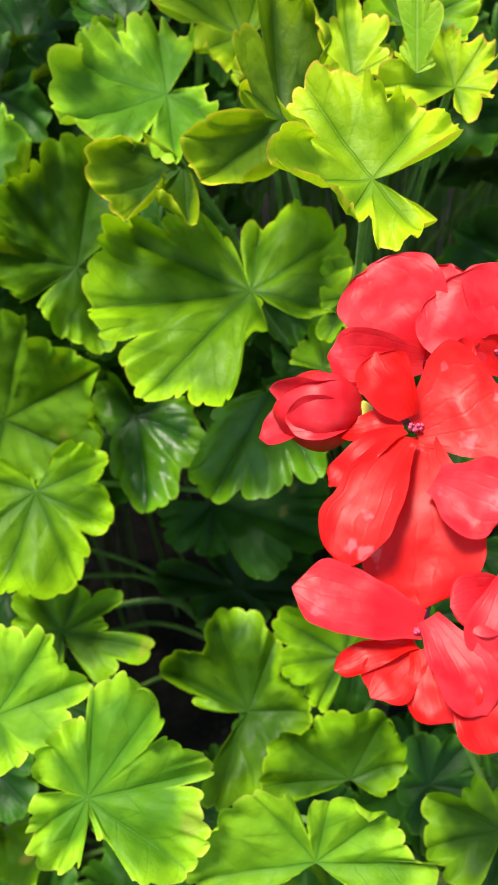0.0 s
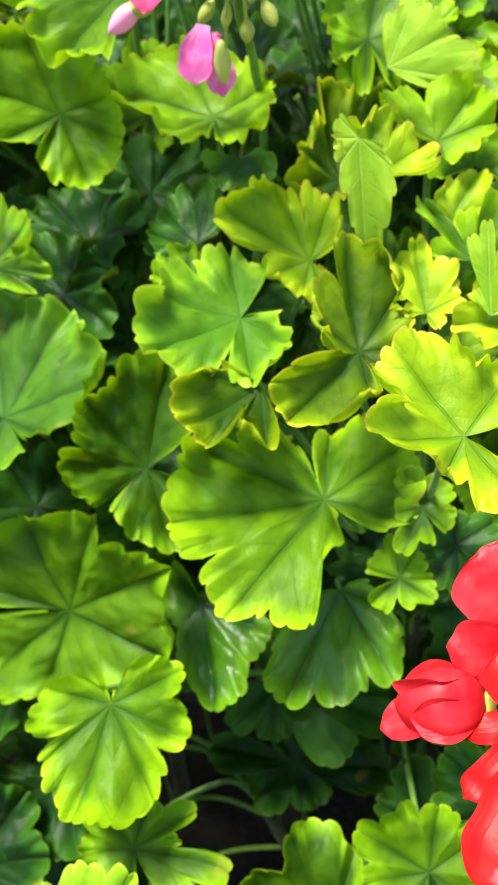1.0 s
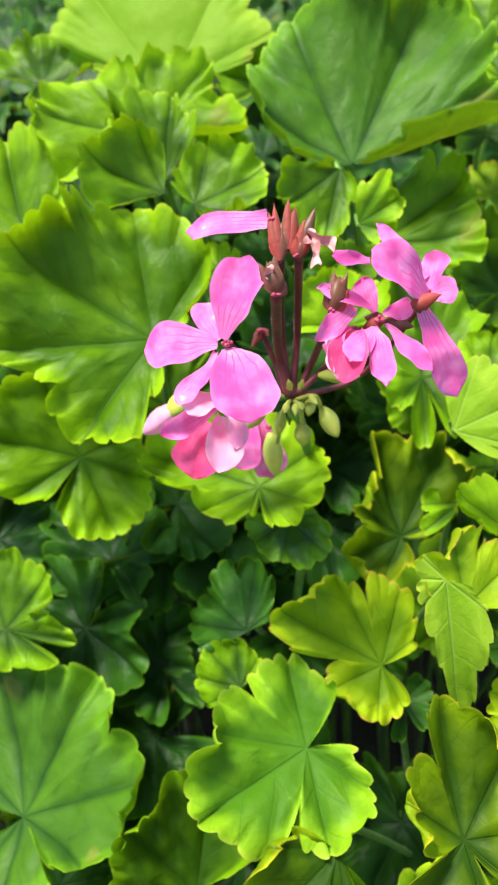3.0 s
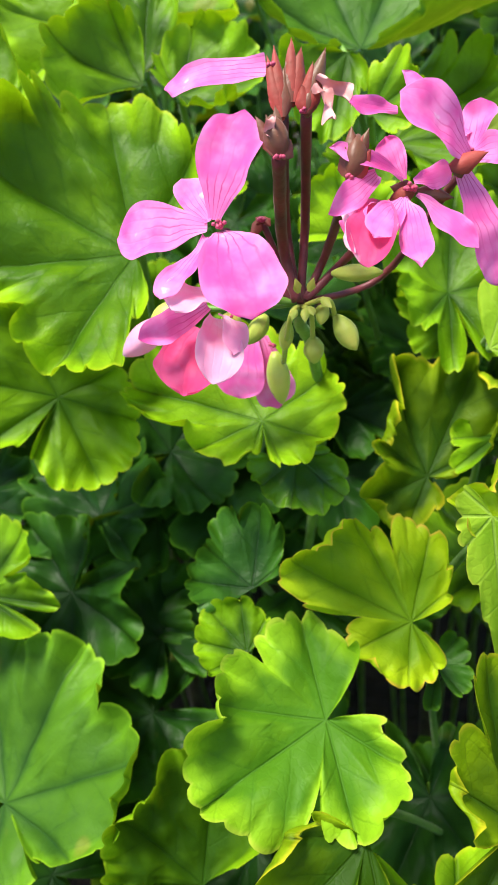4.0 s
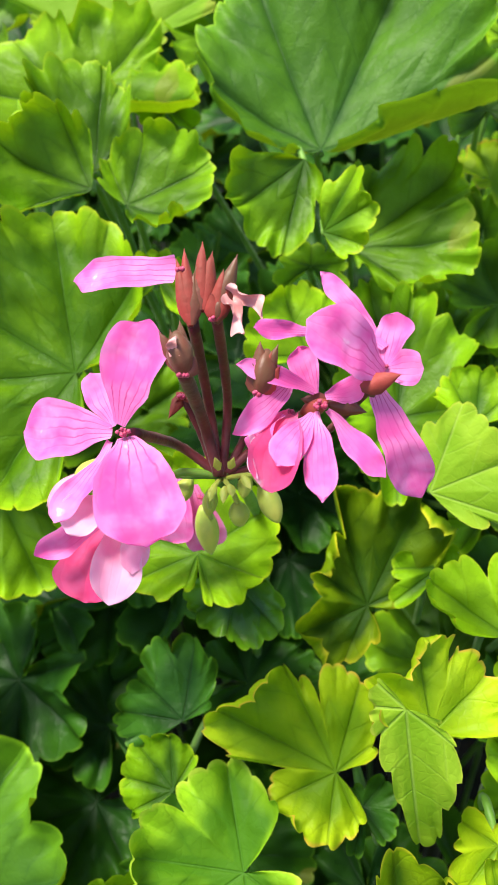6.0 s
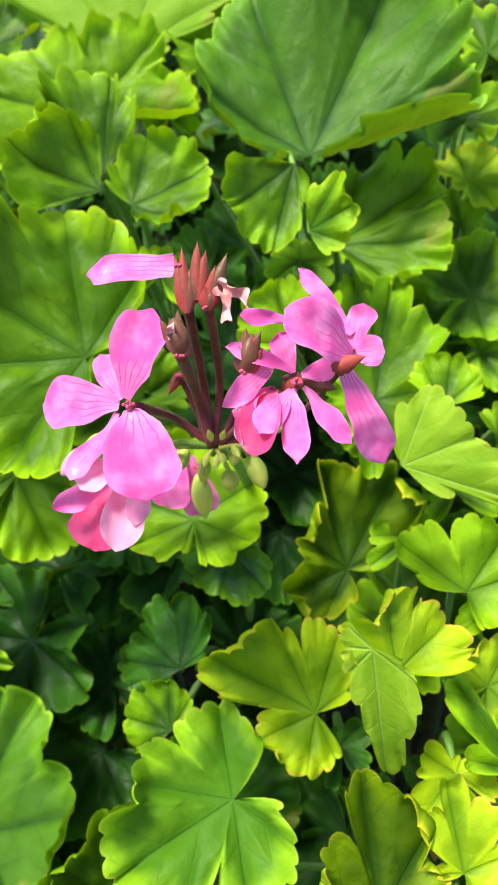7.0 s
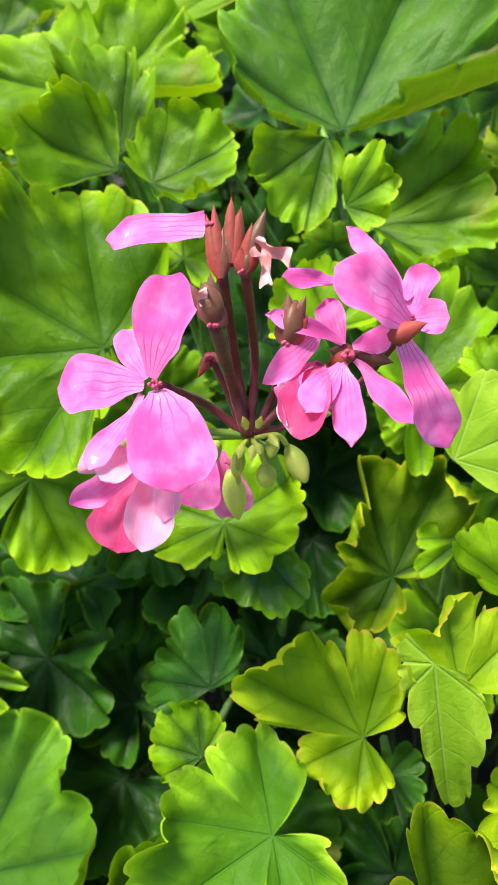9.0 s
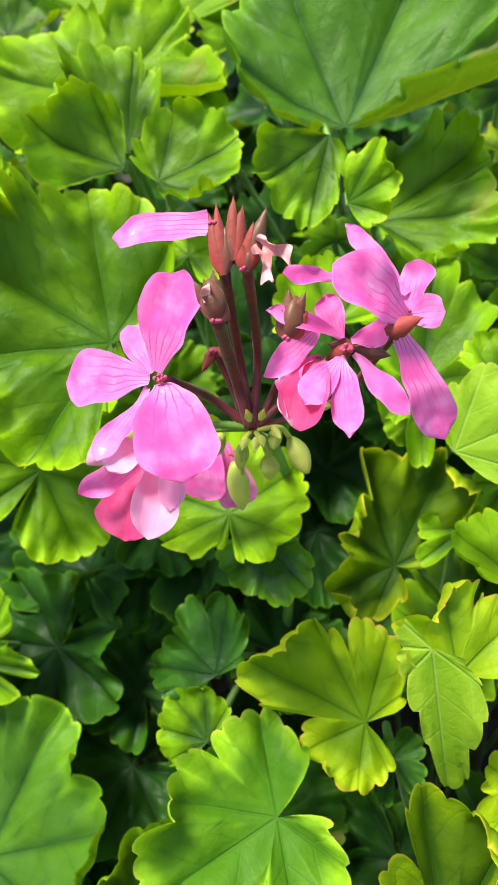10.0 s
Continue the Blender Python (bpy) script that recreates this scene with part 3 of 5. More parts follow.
leaf(red, (-0.0383, 0.1036, 0.5335), (0.00, -0.46, 0.89), [(-143, 11.4, 2), (-139, 26.1, 5), (-119, 34.5, 5), (-101, 37.5, 8), (-87, 34.2, 10), (-79, 28.0, None), (-75, 37.9, 12), (-67, 39.6, 15), (-53, 35.6, 15), (-49, 29.1, None), (-43, 37.5, 15), (-35, 40.1, 18), (-19, 38.5, 18), (0, 31.8, 18), (5, 22.0, None), (12, 22.7, 15), (40, 20.1, 15), (64, 17.8, 15), (71, 8.4, None), (106, 15.5, 12), (123, 18.7, 12), (160, 21.0, 8), (178, 16.7, 5)], PALE, notch=0, ruffle=1.0, seed=33, curl=52)
leaf(red, (-0.0710, 0.1240, 0.5384), (0.00, -0.51, 0.86), [(153, 14.7, 10), (213, 17.4, 10), (266, 25.8, 10), (293, 32.3, 10), (327, 32.7, 10), (353, 27.7, 10), (396, 24.2, 10)], PALE, notch=0.12, ruffle=1.0, seed=34, curl=25)
leaf(red, (-0.0645, 0.1646, 0.5180), (0.00, -0.51, 0.86), [(-126, 25.0, 4), (-97, 37.1, 4), (-74, 17.1, 4), (-60, 25.6, 4), (-16, 18.0, 4), (46, 22.4, 4), (98, 18.6, 4), (179, 15.7, 4)], GREEN, notch=0.12, ruffle=1.0, seed=35, curl=32)
leaf(red, (0.0033, 0.1494, 0.4933), (0.00, -0.51, 0.86), [(-198, 34.2, 8), (-169, 26.7, 8), (-107, 21.9, 10), (-86, 23.9, 12), (-40, 19.2, 15), (-20, 28.8, 18), (-10, 32.5, None), (3, 36.4, 20), (22, 39.3, 20), (31, 34.9, None), (38, 31.6, 22), (53, 37.7, 24), (66, 37.6, 24), (75, 20.7, 20)], GREEN, notch=0, ruffle=1.0, seed=36, curl=52)
leaf(red, (0.0378, 0.1648, 0.5089), (0.00, -0.51, 0.86), [(-119, 23.6, 22), (-56, 26.1, 22), (-10, 22.9, 22), (31, 27.8, 22), (63, 28.5, 22), (100, 23.7, 22), (150, 21.2, 22)], GREEN, notch=0.12, ruffle=1.0, seed=37, curl=32)
leaf(red, (0.0391, 0.1241, 0.5029), (0.00, -0.51, 0.86), [(-98, 13.6, 40), (-66, 21.1, 45), (-47, 25.8, 40), (-28, 26.9, 30), (1, 23.4, 25), (37, 22.4, 20), (61, 28.5, 20), (74, 29.7, 20), (94, 31.9, 20)], GREEN, notch=0, ruffle=1.0, seed=38, curl=52)
leaf(red, (0.0279, 0.0947, 0.5177), (0.00, -0.51, 0.86), [(-98, 33.8, 5), (-87, 35.0, 10), (-83, 28.2, None), (-71, 27.0, 20), (-52, 28.7, 25), (-30, 26.0, 30), (-11, 20.8, 30), (18, 8.7, None), (27, 23.2, 30), (43, 29.1, 30), (66, 33.0, 20), (76, 34.1, 15), (99, 37.7, 10)], PALE, notch=0, ruffle=1.0, seed=39, curl=52)
leaf(red, (0.0868, 0.1122, 0.5002), (0.00, -0.51, 0.86), [(-143, 18.3, 10), (-74, 16.1, 10), (-8, 14.7, 10), (40, 19.1, 10), (70, 26.2, 10), (103, 25.8, 10), (134, 23.2, 10)], GREEN, notch=0.12, ruffle=1.0, seed=40, curl=32)
leaf(red, (0.0728, 0.1412, 0.4533), (0.00, -0.51, 0.86), [(-92, 19.1, 10), (-41, 23.4, 10), (13, 19.3, 10), (101, 13.5, 10), (165, 18.7, 10)], SHADE_DARK, notch=0.12, ruffle=1.0, seed=41)
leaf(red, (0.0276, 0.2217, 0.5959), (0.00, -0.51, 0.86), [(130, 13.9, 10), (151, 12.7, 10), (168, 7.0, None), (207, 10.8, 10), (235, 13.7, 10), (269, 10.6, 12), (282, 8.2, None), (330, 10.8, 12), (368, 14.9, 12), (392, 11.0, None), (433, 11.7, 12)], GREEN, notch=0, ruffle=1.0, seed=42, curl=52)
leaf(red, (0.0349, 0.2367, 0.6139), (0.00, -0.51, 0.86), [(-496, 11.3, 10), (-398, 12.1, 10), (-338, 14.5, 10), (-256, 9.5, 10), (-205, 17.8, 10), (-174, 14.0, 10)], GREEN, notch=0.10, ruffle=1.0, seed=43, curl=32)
leaf(red, (0.0470, 0.2339, 0.5991), (0.00, -0.51, 0.86), [(-480, 16.4, 10), (-420, 15.2, 10), (-352, 11.9, 10), (-258, 11.7, 10), (-215, 17.4, 10), (-177, 18.0, 10)], SHADE_DARK, notch=0.10, ruffle=1.0, seed=44)
leaf(back, (0.0333, 0.2559, 0.6758), (0.00, -0.51, 0.86), [(-155, 7.0, 14), (-67, 11.4, 14), (-25, 17.7, 14), (8, 23.6, 14), (27, 16.1, 14), (93, 6.6, 14)], YOUNG, notch=0.12, ruffle=1.0, seed=45, curl=35)
leaf(back, (0.0501, 0.2474, 0.6792), (-0.21, -0.83, 0.52), [(-58, 5.1, -6), (-9, 17.8, -6), (3, 26.6, -6), (15, 23.4, -6), (28, 8.7, -6)], LIME, notch=0.12, ruffle=0.4, seed=46)
leaf(back, (0.0495, 0.2773, 0.6818), (0.00, -0.51, 0.86), [(-115, 19.3, 12), (-69, 21.4, 12), (-26, 24.8, 12), (11, 15.7, 12), (31, 27.3, 12), (76, 14.1, 12)], FRESH, notch=0.12, ruffle=1.0, seed=47, curl=32)
leaf(back, (0.0614, 0.2509, 0.6741), (0.00, -0.51, 0.86), [(-170, 12.0, 12), (-106, 10.8, 12), (-31, 15.9, 12), (15, 16.4, 12), (57, 18.7, 12), (88, 21.6, 12), (117, 18.3, 12)], YOUNG, notch=0.12, ruffle=1.0, seed=48, curl=35)
leaf(back, (0.0544, 0.3197, 0.6970), (0.00, -0.51, 0.86), [(-129, 21.4, 18), (-67, 15.7, 18), (-1, 12.2, 18), (63, 12.6, 18), (120, 17.9, 18)], FRESH, notch=0.12, ruffle=1.0, seed=49, curl=32)
leaf(back, (0.0026, 0.4401, 0.7836), (0.05, -0.55, 0.83), [(-103, 24.9, 65), (-97, 41.5, 60), (-91, 53.9, 45), (-77, 58.9, 30), (-65, 55.8, None), (-53, 65.2, 20), (-38, 71.1, 18), (-25, 72.0, 18), (-16, 63.3, None), (-7, 71.1, 18), (5, 70.3, 18), (18, 68.3, 20), (36, 57.3, 22), (58, 47.1, 25), (70, 39.1, 30), (83, 26.4, 35), (94, 13.6, 40)], BLUE, notch=0, ruffle=1.0, seed=50, curl=52)
leaf(back, (-0.0025, 0.4300, 0.7847), (0.10, -0.70, 0.70), [(107, 25.9, 12), (128, 29.4, 12), (149, 31.2, 10), (165, 32.0, 8), (180, 25.8, 8), (189, 15.4, 8)], GREEN, notch=0, ruffle=1.0, seed=51, curl=52)
leaf(back, (0.0107, 0.4252, 0.7573), (0.00, -0.51, 0.86), [(-165, 10.6, 5), (-134, 25.8, 5), (-127, 30.7, None), (-119, 30.8, 5), (-110, 38.3, 8), (-94, 38.7, 10), (-77, 36.9, None), (-73, 39.3, 12), (-57, 42.4, 15), (-42, 36.6, None), (-32, 37.2, 18), (-17, 30.4, 20)], GREEN, notch=0, ruffle=1.0, seed=52, curl=52)
leaf(back, (0.0017, 0.4049, 0.7723), (-0.20, -0.76, 0.61), [(-137, 11.3, 10), (-115, 13.2, 15), (-70, 17.7, 20), (-35, 19.8, 20), (-17, 14.2, 20)], FRESH, notch=0, ruffle=1.0, seed=53, curl=52)
leaf(back, (-0.0030, 0.4147, 0.7388), (0.00, -0.51, 0.86), [(-143, 18.6, 10), (-51, 10.1, 10), (25, 12.1, 10), (68, 17.4, 10), (114, 20.2, 10)], FRESH, notch=0.12, ruffle=1.0, seed=54, curl=32)
leaf(back, (0.0187, 0.4026, 0.7361), (0.00, -0.51, 0.86), [(-81, 8.4, 12), (-44, 12.7, 15), (-14, 16.9, 15), (9, 21.1, 15), (37, 17.2, 15)], GREEN, notch=0, ruffle=1.0, seed=55, curl=52)
leaf(back, (0.0257, 0.3847, 0.7126), (0.00, -0.51, 0.86), [(-150, 16.1, 8), (-53, 13.5, 8), (3, 17.9, 8), (49, 21.2, 8), (144, 19.1, 8)], GREEN, notch=0.12, ruffle=1.0, seed=56, curl=32)
leaf(back, (-0.0022, 0.4211, 0.7545), (0.00, -0.51, 0.86), [(-143, 15.2, 8), (-91, 11.6, 8), (-2, 8.3, 8), (67, 10.3, 8), (128, 13.6, 8)], GREEN, notch=0.12, ruffle=1.0, seed=57, curl=32)
leaf(pink, (-0.0479, 0.4060, 0.7601), (0.00, -0.51, 0.86), [(-146, 15.6, 8), (-66, 9.2, 8), (1, 10.3, 8), (49, 11.2, 8), (124, 12.1, 8)], FRESH, notch=0.12, ruffle=1.0, seed=58, curl=32)
leaf(pink, (-0.0656, 0.4185, 0.7851), (0.10, -0.60, 0.80), [(13, 19.8, 30), (23, 26.6, 35), (49, 30.0, 35), (70, 32.4, 35), (93, 29.9, 30), (109, 25.0, 25)], GREEN, notch=0, ruffle=1.0, seed=59, curl=52)
leaf(pink, (-0.0543, 0.4122, 0.7817), (0.10, -0.50, 0.86), [(-158, 12.6, 50), (-140, 20.8, 45), (-114, 22.8, 35), (-90, 26.0, 25), (-66, 27.7, 22), (-38, 26.5, 22), (-12, 23.8, 25), (24, 15.5, 35), (49, 11.4, 50)], GREEN, notch=0, ruffle=1.0, seed=60, curl=52)
leaf(side, (-0.0819, 0.4745, 0.7948), (0.00, -0.51, 0.86), [(-99, 45.9, 8), (-67, 33.3, 12), (-48, 42.8, 15), (-27, 35.7, 15), (-2, 24.7, None), (14, 31.6, 18), (40, 34.8, 18), (63, 43.3, 18), (78, 44.0, 15), (100, 44.0, 12), (128, 40.6, 12)], FRESH, notch=0, ruffle=1.0, seed=61, curl=52)
leaf(side, (-0.0755, 0.5259, 0.8011), (-0.05, -0.75, 0.65), [(-82, 21.4, -4), (-76, 42.4, -4), (-65, 55.5, -4), (-27, 67.7, -4), (5, 71.7, -4), (33, 75.0, -4), (54, 75.0, -4), (62, 43.2, -4), (68, 14.7, -4)], LIME, notch=0.02, ruffle=0.5, seed=62)
leaf(back, (-0.0488, 0.4717, 0.7934), (0.00, -0.51, 0.86), [(-144, 16.7, 10), (-87, 11.8, 10), (-8, 16.1, 10), (34, 17.1, 10), (151, 13.2, 10)], GREEN, notch=0.12, ruffle=1.0, seed=63, curl=32)
leaf(back, (-0.0317, 0.5317, 0.8005), (0.00, -0.51, 0.86), [(-130, 20.5, 8), (-24, 33.1, 8), (19, 31.9, 8), (71, 24.9, 8), (132, 23.9, 8)], GREEN, notch=0.12, ruffle=1.0, seed=64, curl=32)
leaf(side, (-0.1132, 0.3998, 0.7781), (0.00, -0.51, 0.86), [(-74, 14.9, 8), (-38, 23.5, 12), (-14, 35.9, 15), (1, 43.5, 15), (15, 46.8, 15), (27, 43.5, 15), (46, 31.5, 12), (83, 16.5, 8)], FRESH, notch=0, ruffle=1.0, seed=65, curl=52)
leaf(side, (-0.1396, 0.5469, 0.8066), (0.00, -0.51, 0.86), [(172, 19.0, 10), (229, 21.9, 10), (281, 26.5, 10), (347, 29.9, 10), (381, 29.9, 10), (426, 28.8, 10)], GREEN, notch=0.12, ruffle=1.0, seed=66, curl=32)
leaf(back, (0.0696, 0.4931, 0.7986), (0.00, -0.51, 0.86), [(-138, 20.0, 10), (-60, 21.4, 10), (-16, 23.6, 10), (18, 22.7, 10), (60, 12.4, 10), (147, 19.6, 10)], FRESH, notch=0.12, ruffle=1.0, seed=67, curl=32)
leaf(back, (0.0577, 0.4664, 0.7837), (0.00, -0.51, 0.86), [(-152, 14.9, 14), (-110, 19.3, 14), (-64, 17.3, 14), (5, 12.8, 14), (90, 15.4, 14), (139, 18.9, 14)], GREEN, notch=0.12, ruffle=1.0, seed=68, curl=32)
leaf(back, (0.0627, 0.4724, 0.7582), (0.00, -0.51, 0.86), [(-251, 7.6, 6), (-142, 16.1, 6), (-106, 20.4, 6), (-46, 17.7, 6), (12, 15.9, 6), (55, 16.1, 6)], YOUNG, notch=0.12, ruffle=1.0, seed=69, curl=35)
leaf(back, (0.0603, 0.4308, 0.7313), (0.00, -0.51, 0.86), [(-220, 19.5, 8), (-175, 20.9, 8), (-116, 15.7, 10), (-42, 18.1, 12), (-22, 25.4, 15), (14, 21.6, 15), (62, 22.0, 12), (89, 18.9, 10)], GREEN, notch=0, ruffle=1.0, seed=70, curl=52)
leaf(back, (0.0606, 0.4139, 0.7184), (0.00, -0.51, 0.86), [(-225, 10.3, 10), (-157, 16.8, 10), (-120, 18.0, 10), (-55, 11.1, 10), (17, 11.4, 10), (47, 11.0, 10)], GREEN, notch=0.12, ruffle=1.0, seed=71, curl=32)
leaf(back, (0.0596, 0.4618, 0.7457), (0.00, -0.51, 0.86), [(-179, 8.8, 10), (-17, 10.8, 10), (12, 16.6, 10), (63, 12.6, 10), (147, 19.9, 10)], GREEN, notch=0.12, ruffle=1.0, seed=72, curl=32)
leaf(back, (0.0725, 0.5446, 0.8136), (0.00, -0.51, 0.86), [(-161, 16.7, 10), (-113, 22.2, 10), (-45, 22.6, 10), (17, 20.3, 10), (88, 17.4, 10), (146, 20.7, 10)], FRESH, notch=0.12, ruffle=1.0, seed=73, curl=32)
leaf(back, (0.0606, 0.3751, 0.7105), (0.00, -0.51, 0.86), [(-182, 19.4, 10), (-144, 16.7, 10), (-61, 11.7, 10), (-5, 11.6, 10), (31, 10.0, 10)], FRESH, notch=0.12, ruffle=1.0, seed=74, curl=32)
leaf(back, (0.0308, 0.3495, 0.6923), (0.00, -0.51, 0.86), [(-141, 8.2, 12), (-26, 7.6, 12), (30, 10.5, 12), (90, 13.8, 12), (125, 17.5, 12)], GREEN, notch=0.12, ruffle=1.0, seed=75, curl=32)
leaf(back, (0.0474, 0.3702, 0.6908), (0.00, -0.51, 0.86), [(-126, 16.0, 10), (-66, 13.9, 10), (6, 10.8, 10), (89, 11.4, 10), (139, 14.2, 10)], GREEN, notch=0.12, ruffle=1.0, seed=76, curl=32)
leaf(red, (0.0354, 0.2808, 0.6738), (0.00, -0.51, 0.86), [(-482, 11.4, 14), (-383, 5.1, 14), (-303, 12.2, 35), (-225, 15.4, 35), (-188, 8.0, 35), (-149, 15.6, 20)], YOUNG, notch=0.12, ruffle=1.0, seed=77, curl=45)
leaf(red, (0.0451, 0.2947, 0.6620), (0.00, -0.51, 0.86), [(-156, 19.4, 10), (-96, 15.2, 10), (-43, 11.4, 10), (31, 11.9, 10), (90, 12.4, 10)], GREEN, notch=0.12, ruffle=1.0, seed=78, curl=32)
leaf(red, (0.0457, 0.2602, 0.6593), (0.00, -0.51, 0.86), [(-139, 12.1, 10), (-68, 12.1, 10), (-6, 8.8, 10), (65, 6.7, 10), (119, 11.6, 10)], LIME, notch=0.12, ruffle=1.0, seed=79)
leaf(red, (0.0053, 0.2976, 0.6568), (0.00, -0.51, 0.86), [(-145, 10.4, 10), (-44, 9.8, 10), (26, 5.9, 10), (126, 5.9, 10), (165, 12.4, 10)], SHADE_DARK, notch=0.12, ruffle=1.0, seed=80)
leaf(pink, (-0.0669, 0.4294, 0.7860), (0.05, -0.60, 0.80), [(-54, 9.9, 15), (-46, 18.4, 18), (-31, 27.8, 18), (-13, 29.3, None), (-5, 35.0, 20), (16, 36.1, 20), (35, 36.2, 20), (39, 31.2, 20)], GREEN, notch=0, ruffle=1.0, seed=82, curl=52)
leaf(red, (0.0263, 0.2669, 0.6647), (0.00, -0.51, 0.86), [(-145, 4.5, 40), (-72, 5.9, 40), (-23, 6.3, 40), (34, 5.0, 40), (125, 3.9, 40)], DRY, notch=0.12, ruffle=1.0, seed=81, stalk=False)

# ---- the shaded leaves lower down, which close the canopy ----
def understorey():
    rnd = random.Random(5)
    owners = [red, pink, side, back]
    for layer, depth, x_half, step, near, deep in ((0, 0.085, 0.36, 0.036, -0.08, 1.0), (1, 0.15, 0.42, 0.046, -0.08, 1.0), (2, 0.03, 0.55, 0.06, 0.7, 1.6)):
        count_x, count_y = int(2 * x_half / step), int(deep / step)
        for i in range(count_x):
            for j in range(count_y):
                x, y = -0.04 - x_half + step * i + rnd.uniform(-0.4, 0.4) * step, near + step * j + rnd.uniform(-0.4, 0.4) * step
                # the canopy climbs away from the path's start, then levels off
                top = 0.50 + 0.30 * min(1.0, max(0.0, (y - 0.13) / 0.30))
                # outer leaves to left, right and front are unseen, added to block side light
                seen = -0.2 < x < 0.14 and 0.05 < y < 0.62
                z = top - depth - rnd.uniform(0.0, 0.045) + (0.0 if seen else 0.03)
                if layer < 2 and ((x + 0.025) / 0.06) ** 2 + ((y - 0.215) / 0.05) ** 2 < 1:
                    continue
                size = rnd.uniform(24, 36) * (1.4 if layer == 2 else 1)
                turn, count = rnd.uniform(0, 360), rnd.choice((6, 7))
                lobes = [(turn + 300 / (count - 1) * k - 150, size * (1.1 - 0.28 * abs(2 * k / (count - 1) - 1)) * rnd.uniform(0.92, 1.08), rnd.uniform(2, 20)) for k in range(count)]
                owner = min(owners, key=lambda o: (Vector((o[1].x, o[1].y, 0)) - Vector((x, y, 0))).length)
                ob = leaf(owner, (x, y, z), (rnd.uniform(-0.35, 0.35), -0.3 + rnd.uniform(-0.35, 0.35), 0.85), lobes, SHADE_DARK if rnd.random() < 0.9 else GREEN, 0.13, 1.2, 200 + rnd.randrange(9999), stalk=seen and layer == 0, detail=5 if seen and layer == 0 else 2)
                if not (seen and layer == 0):
                    drop = GROUND_Z - z - 0.02
                    tube("petiole", [(0, 0, 0), (rnd.uniform(-0.01, 0.01), 0.012, drop * 0.4), (rnd.uniform(-0.02, 0.02), 0.02, drop)], [0.001, 0.0013, 0.002], PETIOLE, ob, sides=4)


understorey()


# ---- flowers ----
def stalk(name, owner, points, radius, material):
    root, base = owner[0], owner[1]
    first = Vector(points[0])
    ob = tube(name, [Vector(p) - first for p in points], [radius / 1000] * (len(points) - 1) + [radius / 1000 * 1.1], material, root)
    ob.location = first - base
    return ob


def holder(owner):
    """The parent object of a flower's pieces, and the place that it stands at."""
    if isinstance(owner, tuple):
        return owner[0], owner[1]
    return owner, owner.matrix_world.translation.copy()


def bloom(owner, place, material, label, name="flower", tuft=0.6):
    """A flower's small heart: a short tuft of stamens; its petals and sepals are parts of it."""
    root, base = owner[0], owner[1]
    rnd, verts, faces = random.Random(place[0]), [], []
    for k in range(9):
        d = Vector((rnd.uniform(-0.7, 0.7), -0.7 + rnd.uniform(-0.3, 0.3), 0.5 + rnd.uniform(-0.3, 0.3))).normalized()
        s, t = d.orthogonal().normalized(), d.cross(d.orthogonal()).normalized()
        length, n0 = rnd.uniform(0.0025, 0.0045) * tuft, len(verts)
        for w, r in ((0, 0.0003), (0.75, 0.0002), (0.85, 0.0005), (1, 0.0002)):
            for q in range(5):
                verts.append(d * length * w + (s * math.cos(q * 1.2566) + t * math.sin(q * 1.2566)) * r)
        for i in range(3):
            for q in range(5):
                faces.append((n0 + i * 5 + q, n0 + i * 5 + (q + 1) % 5, n0 + (i + 1) * 5 + (q + 1) % 5, n0 + (i + 1) * 5 + q))
        faces.append(tuple(n0 + 15 + q for q in range(5)))
    ob = mesh_object(name, verts, faces, ANTHER, root, label)
    ob.location = Vector(place) - base
    bpy.context.view_layer.update()
    return ob


def sheet(P, ax, n, length, width, outline, bend, cup, ruffle, seed, rows=15, cols=11):
    """A curved blade from P along ax: bend turns its tip away from n (minus) or towards it, cup raises its sides."""
    s = ax.cross(n)
    verts, faces, vein = [], [], []
    bend = radians(bend) or 1e-3
    k = 2 * bend
    for i in range(rows):
        v = 1 - (1 - i / (rows - 1)) ** 2
        x, z = length * math.sin(k * v) / k, length * (1 - math.cos(k * v)) / k
        # the tip stays on the line from P along ax
        c, d = math.cos(-bend), math.sin(-bend)
        x, z = (x * c - z * d) * bend / math.sin(bend), (x * d + z * c) * bend / math.sin(bend)
        half = width / 2 * outline(v)
        for j in range(cols):
            w = 2 * j / (cols - 1) - 1
            arc = radians(cup) * w
            round_tip = 0.10 * length * (w * w) * max(0.0, v - 0.75) * 4 * -0.35
            p = ax * (x + round_tip) + s * (half * math.sin(arc) / radians(cup)) + n * (z + half * (1 - math.cos(arc)) / radians(cup))
            q = (P + p) * 130 + Vector((seed, 0, 0))
            p += n * (noise.noise(q) * 0.0011 + noise.noise(q * 2.7) * 0.0004) * ruffle * min(1.0, v * 2)
            p += n * 0.0006 * ruffle * math.sin(9 * v + seed) * abs(w) ** 3
            p += s * noise.noise(q * 1.7 + Vector((3, 1, 0))) * 0.0006 * ruffle * abs(w) + ax * noise.noise(q * 2.1 + Vector((9, 0, 0))) * 0.0007 * ruffle * v * v
            verts.append(p)
            vein.append((v, w * 0.62 + 2, 1 - abs(w)))
    for i in range(rows - 1):
        for j in range(cols - 1):
            a = i * cols + j
            faces.append((a, a + 1, a + cols + 1, a + cols))
    return verts, faces, vein


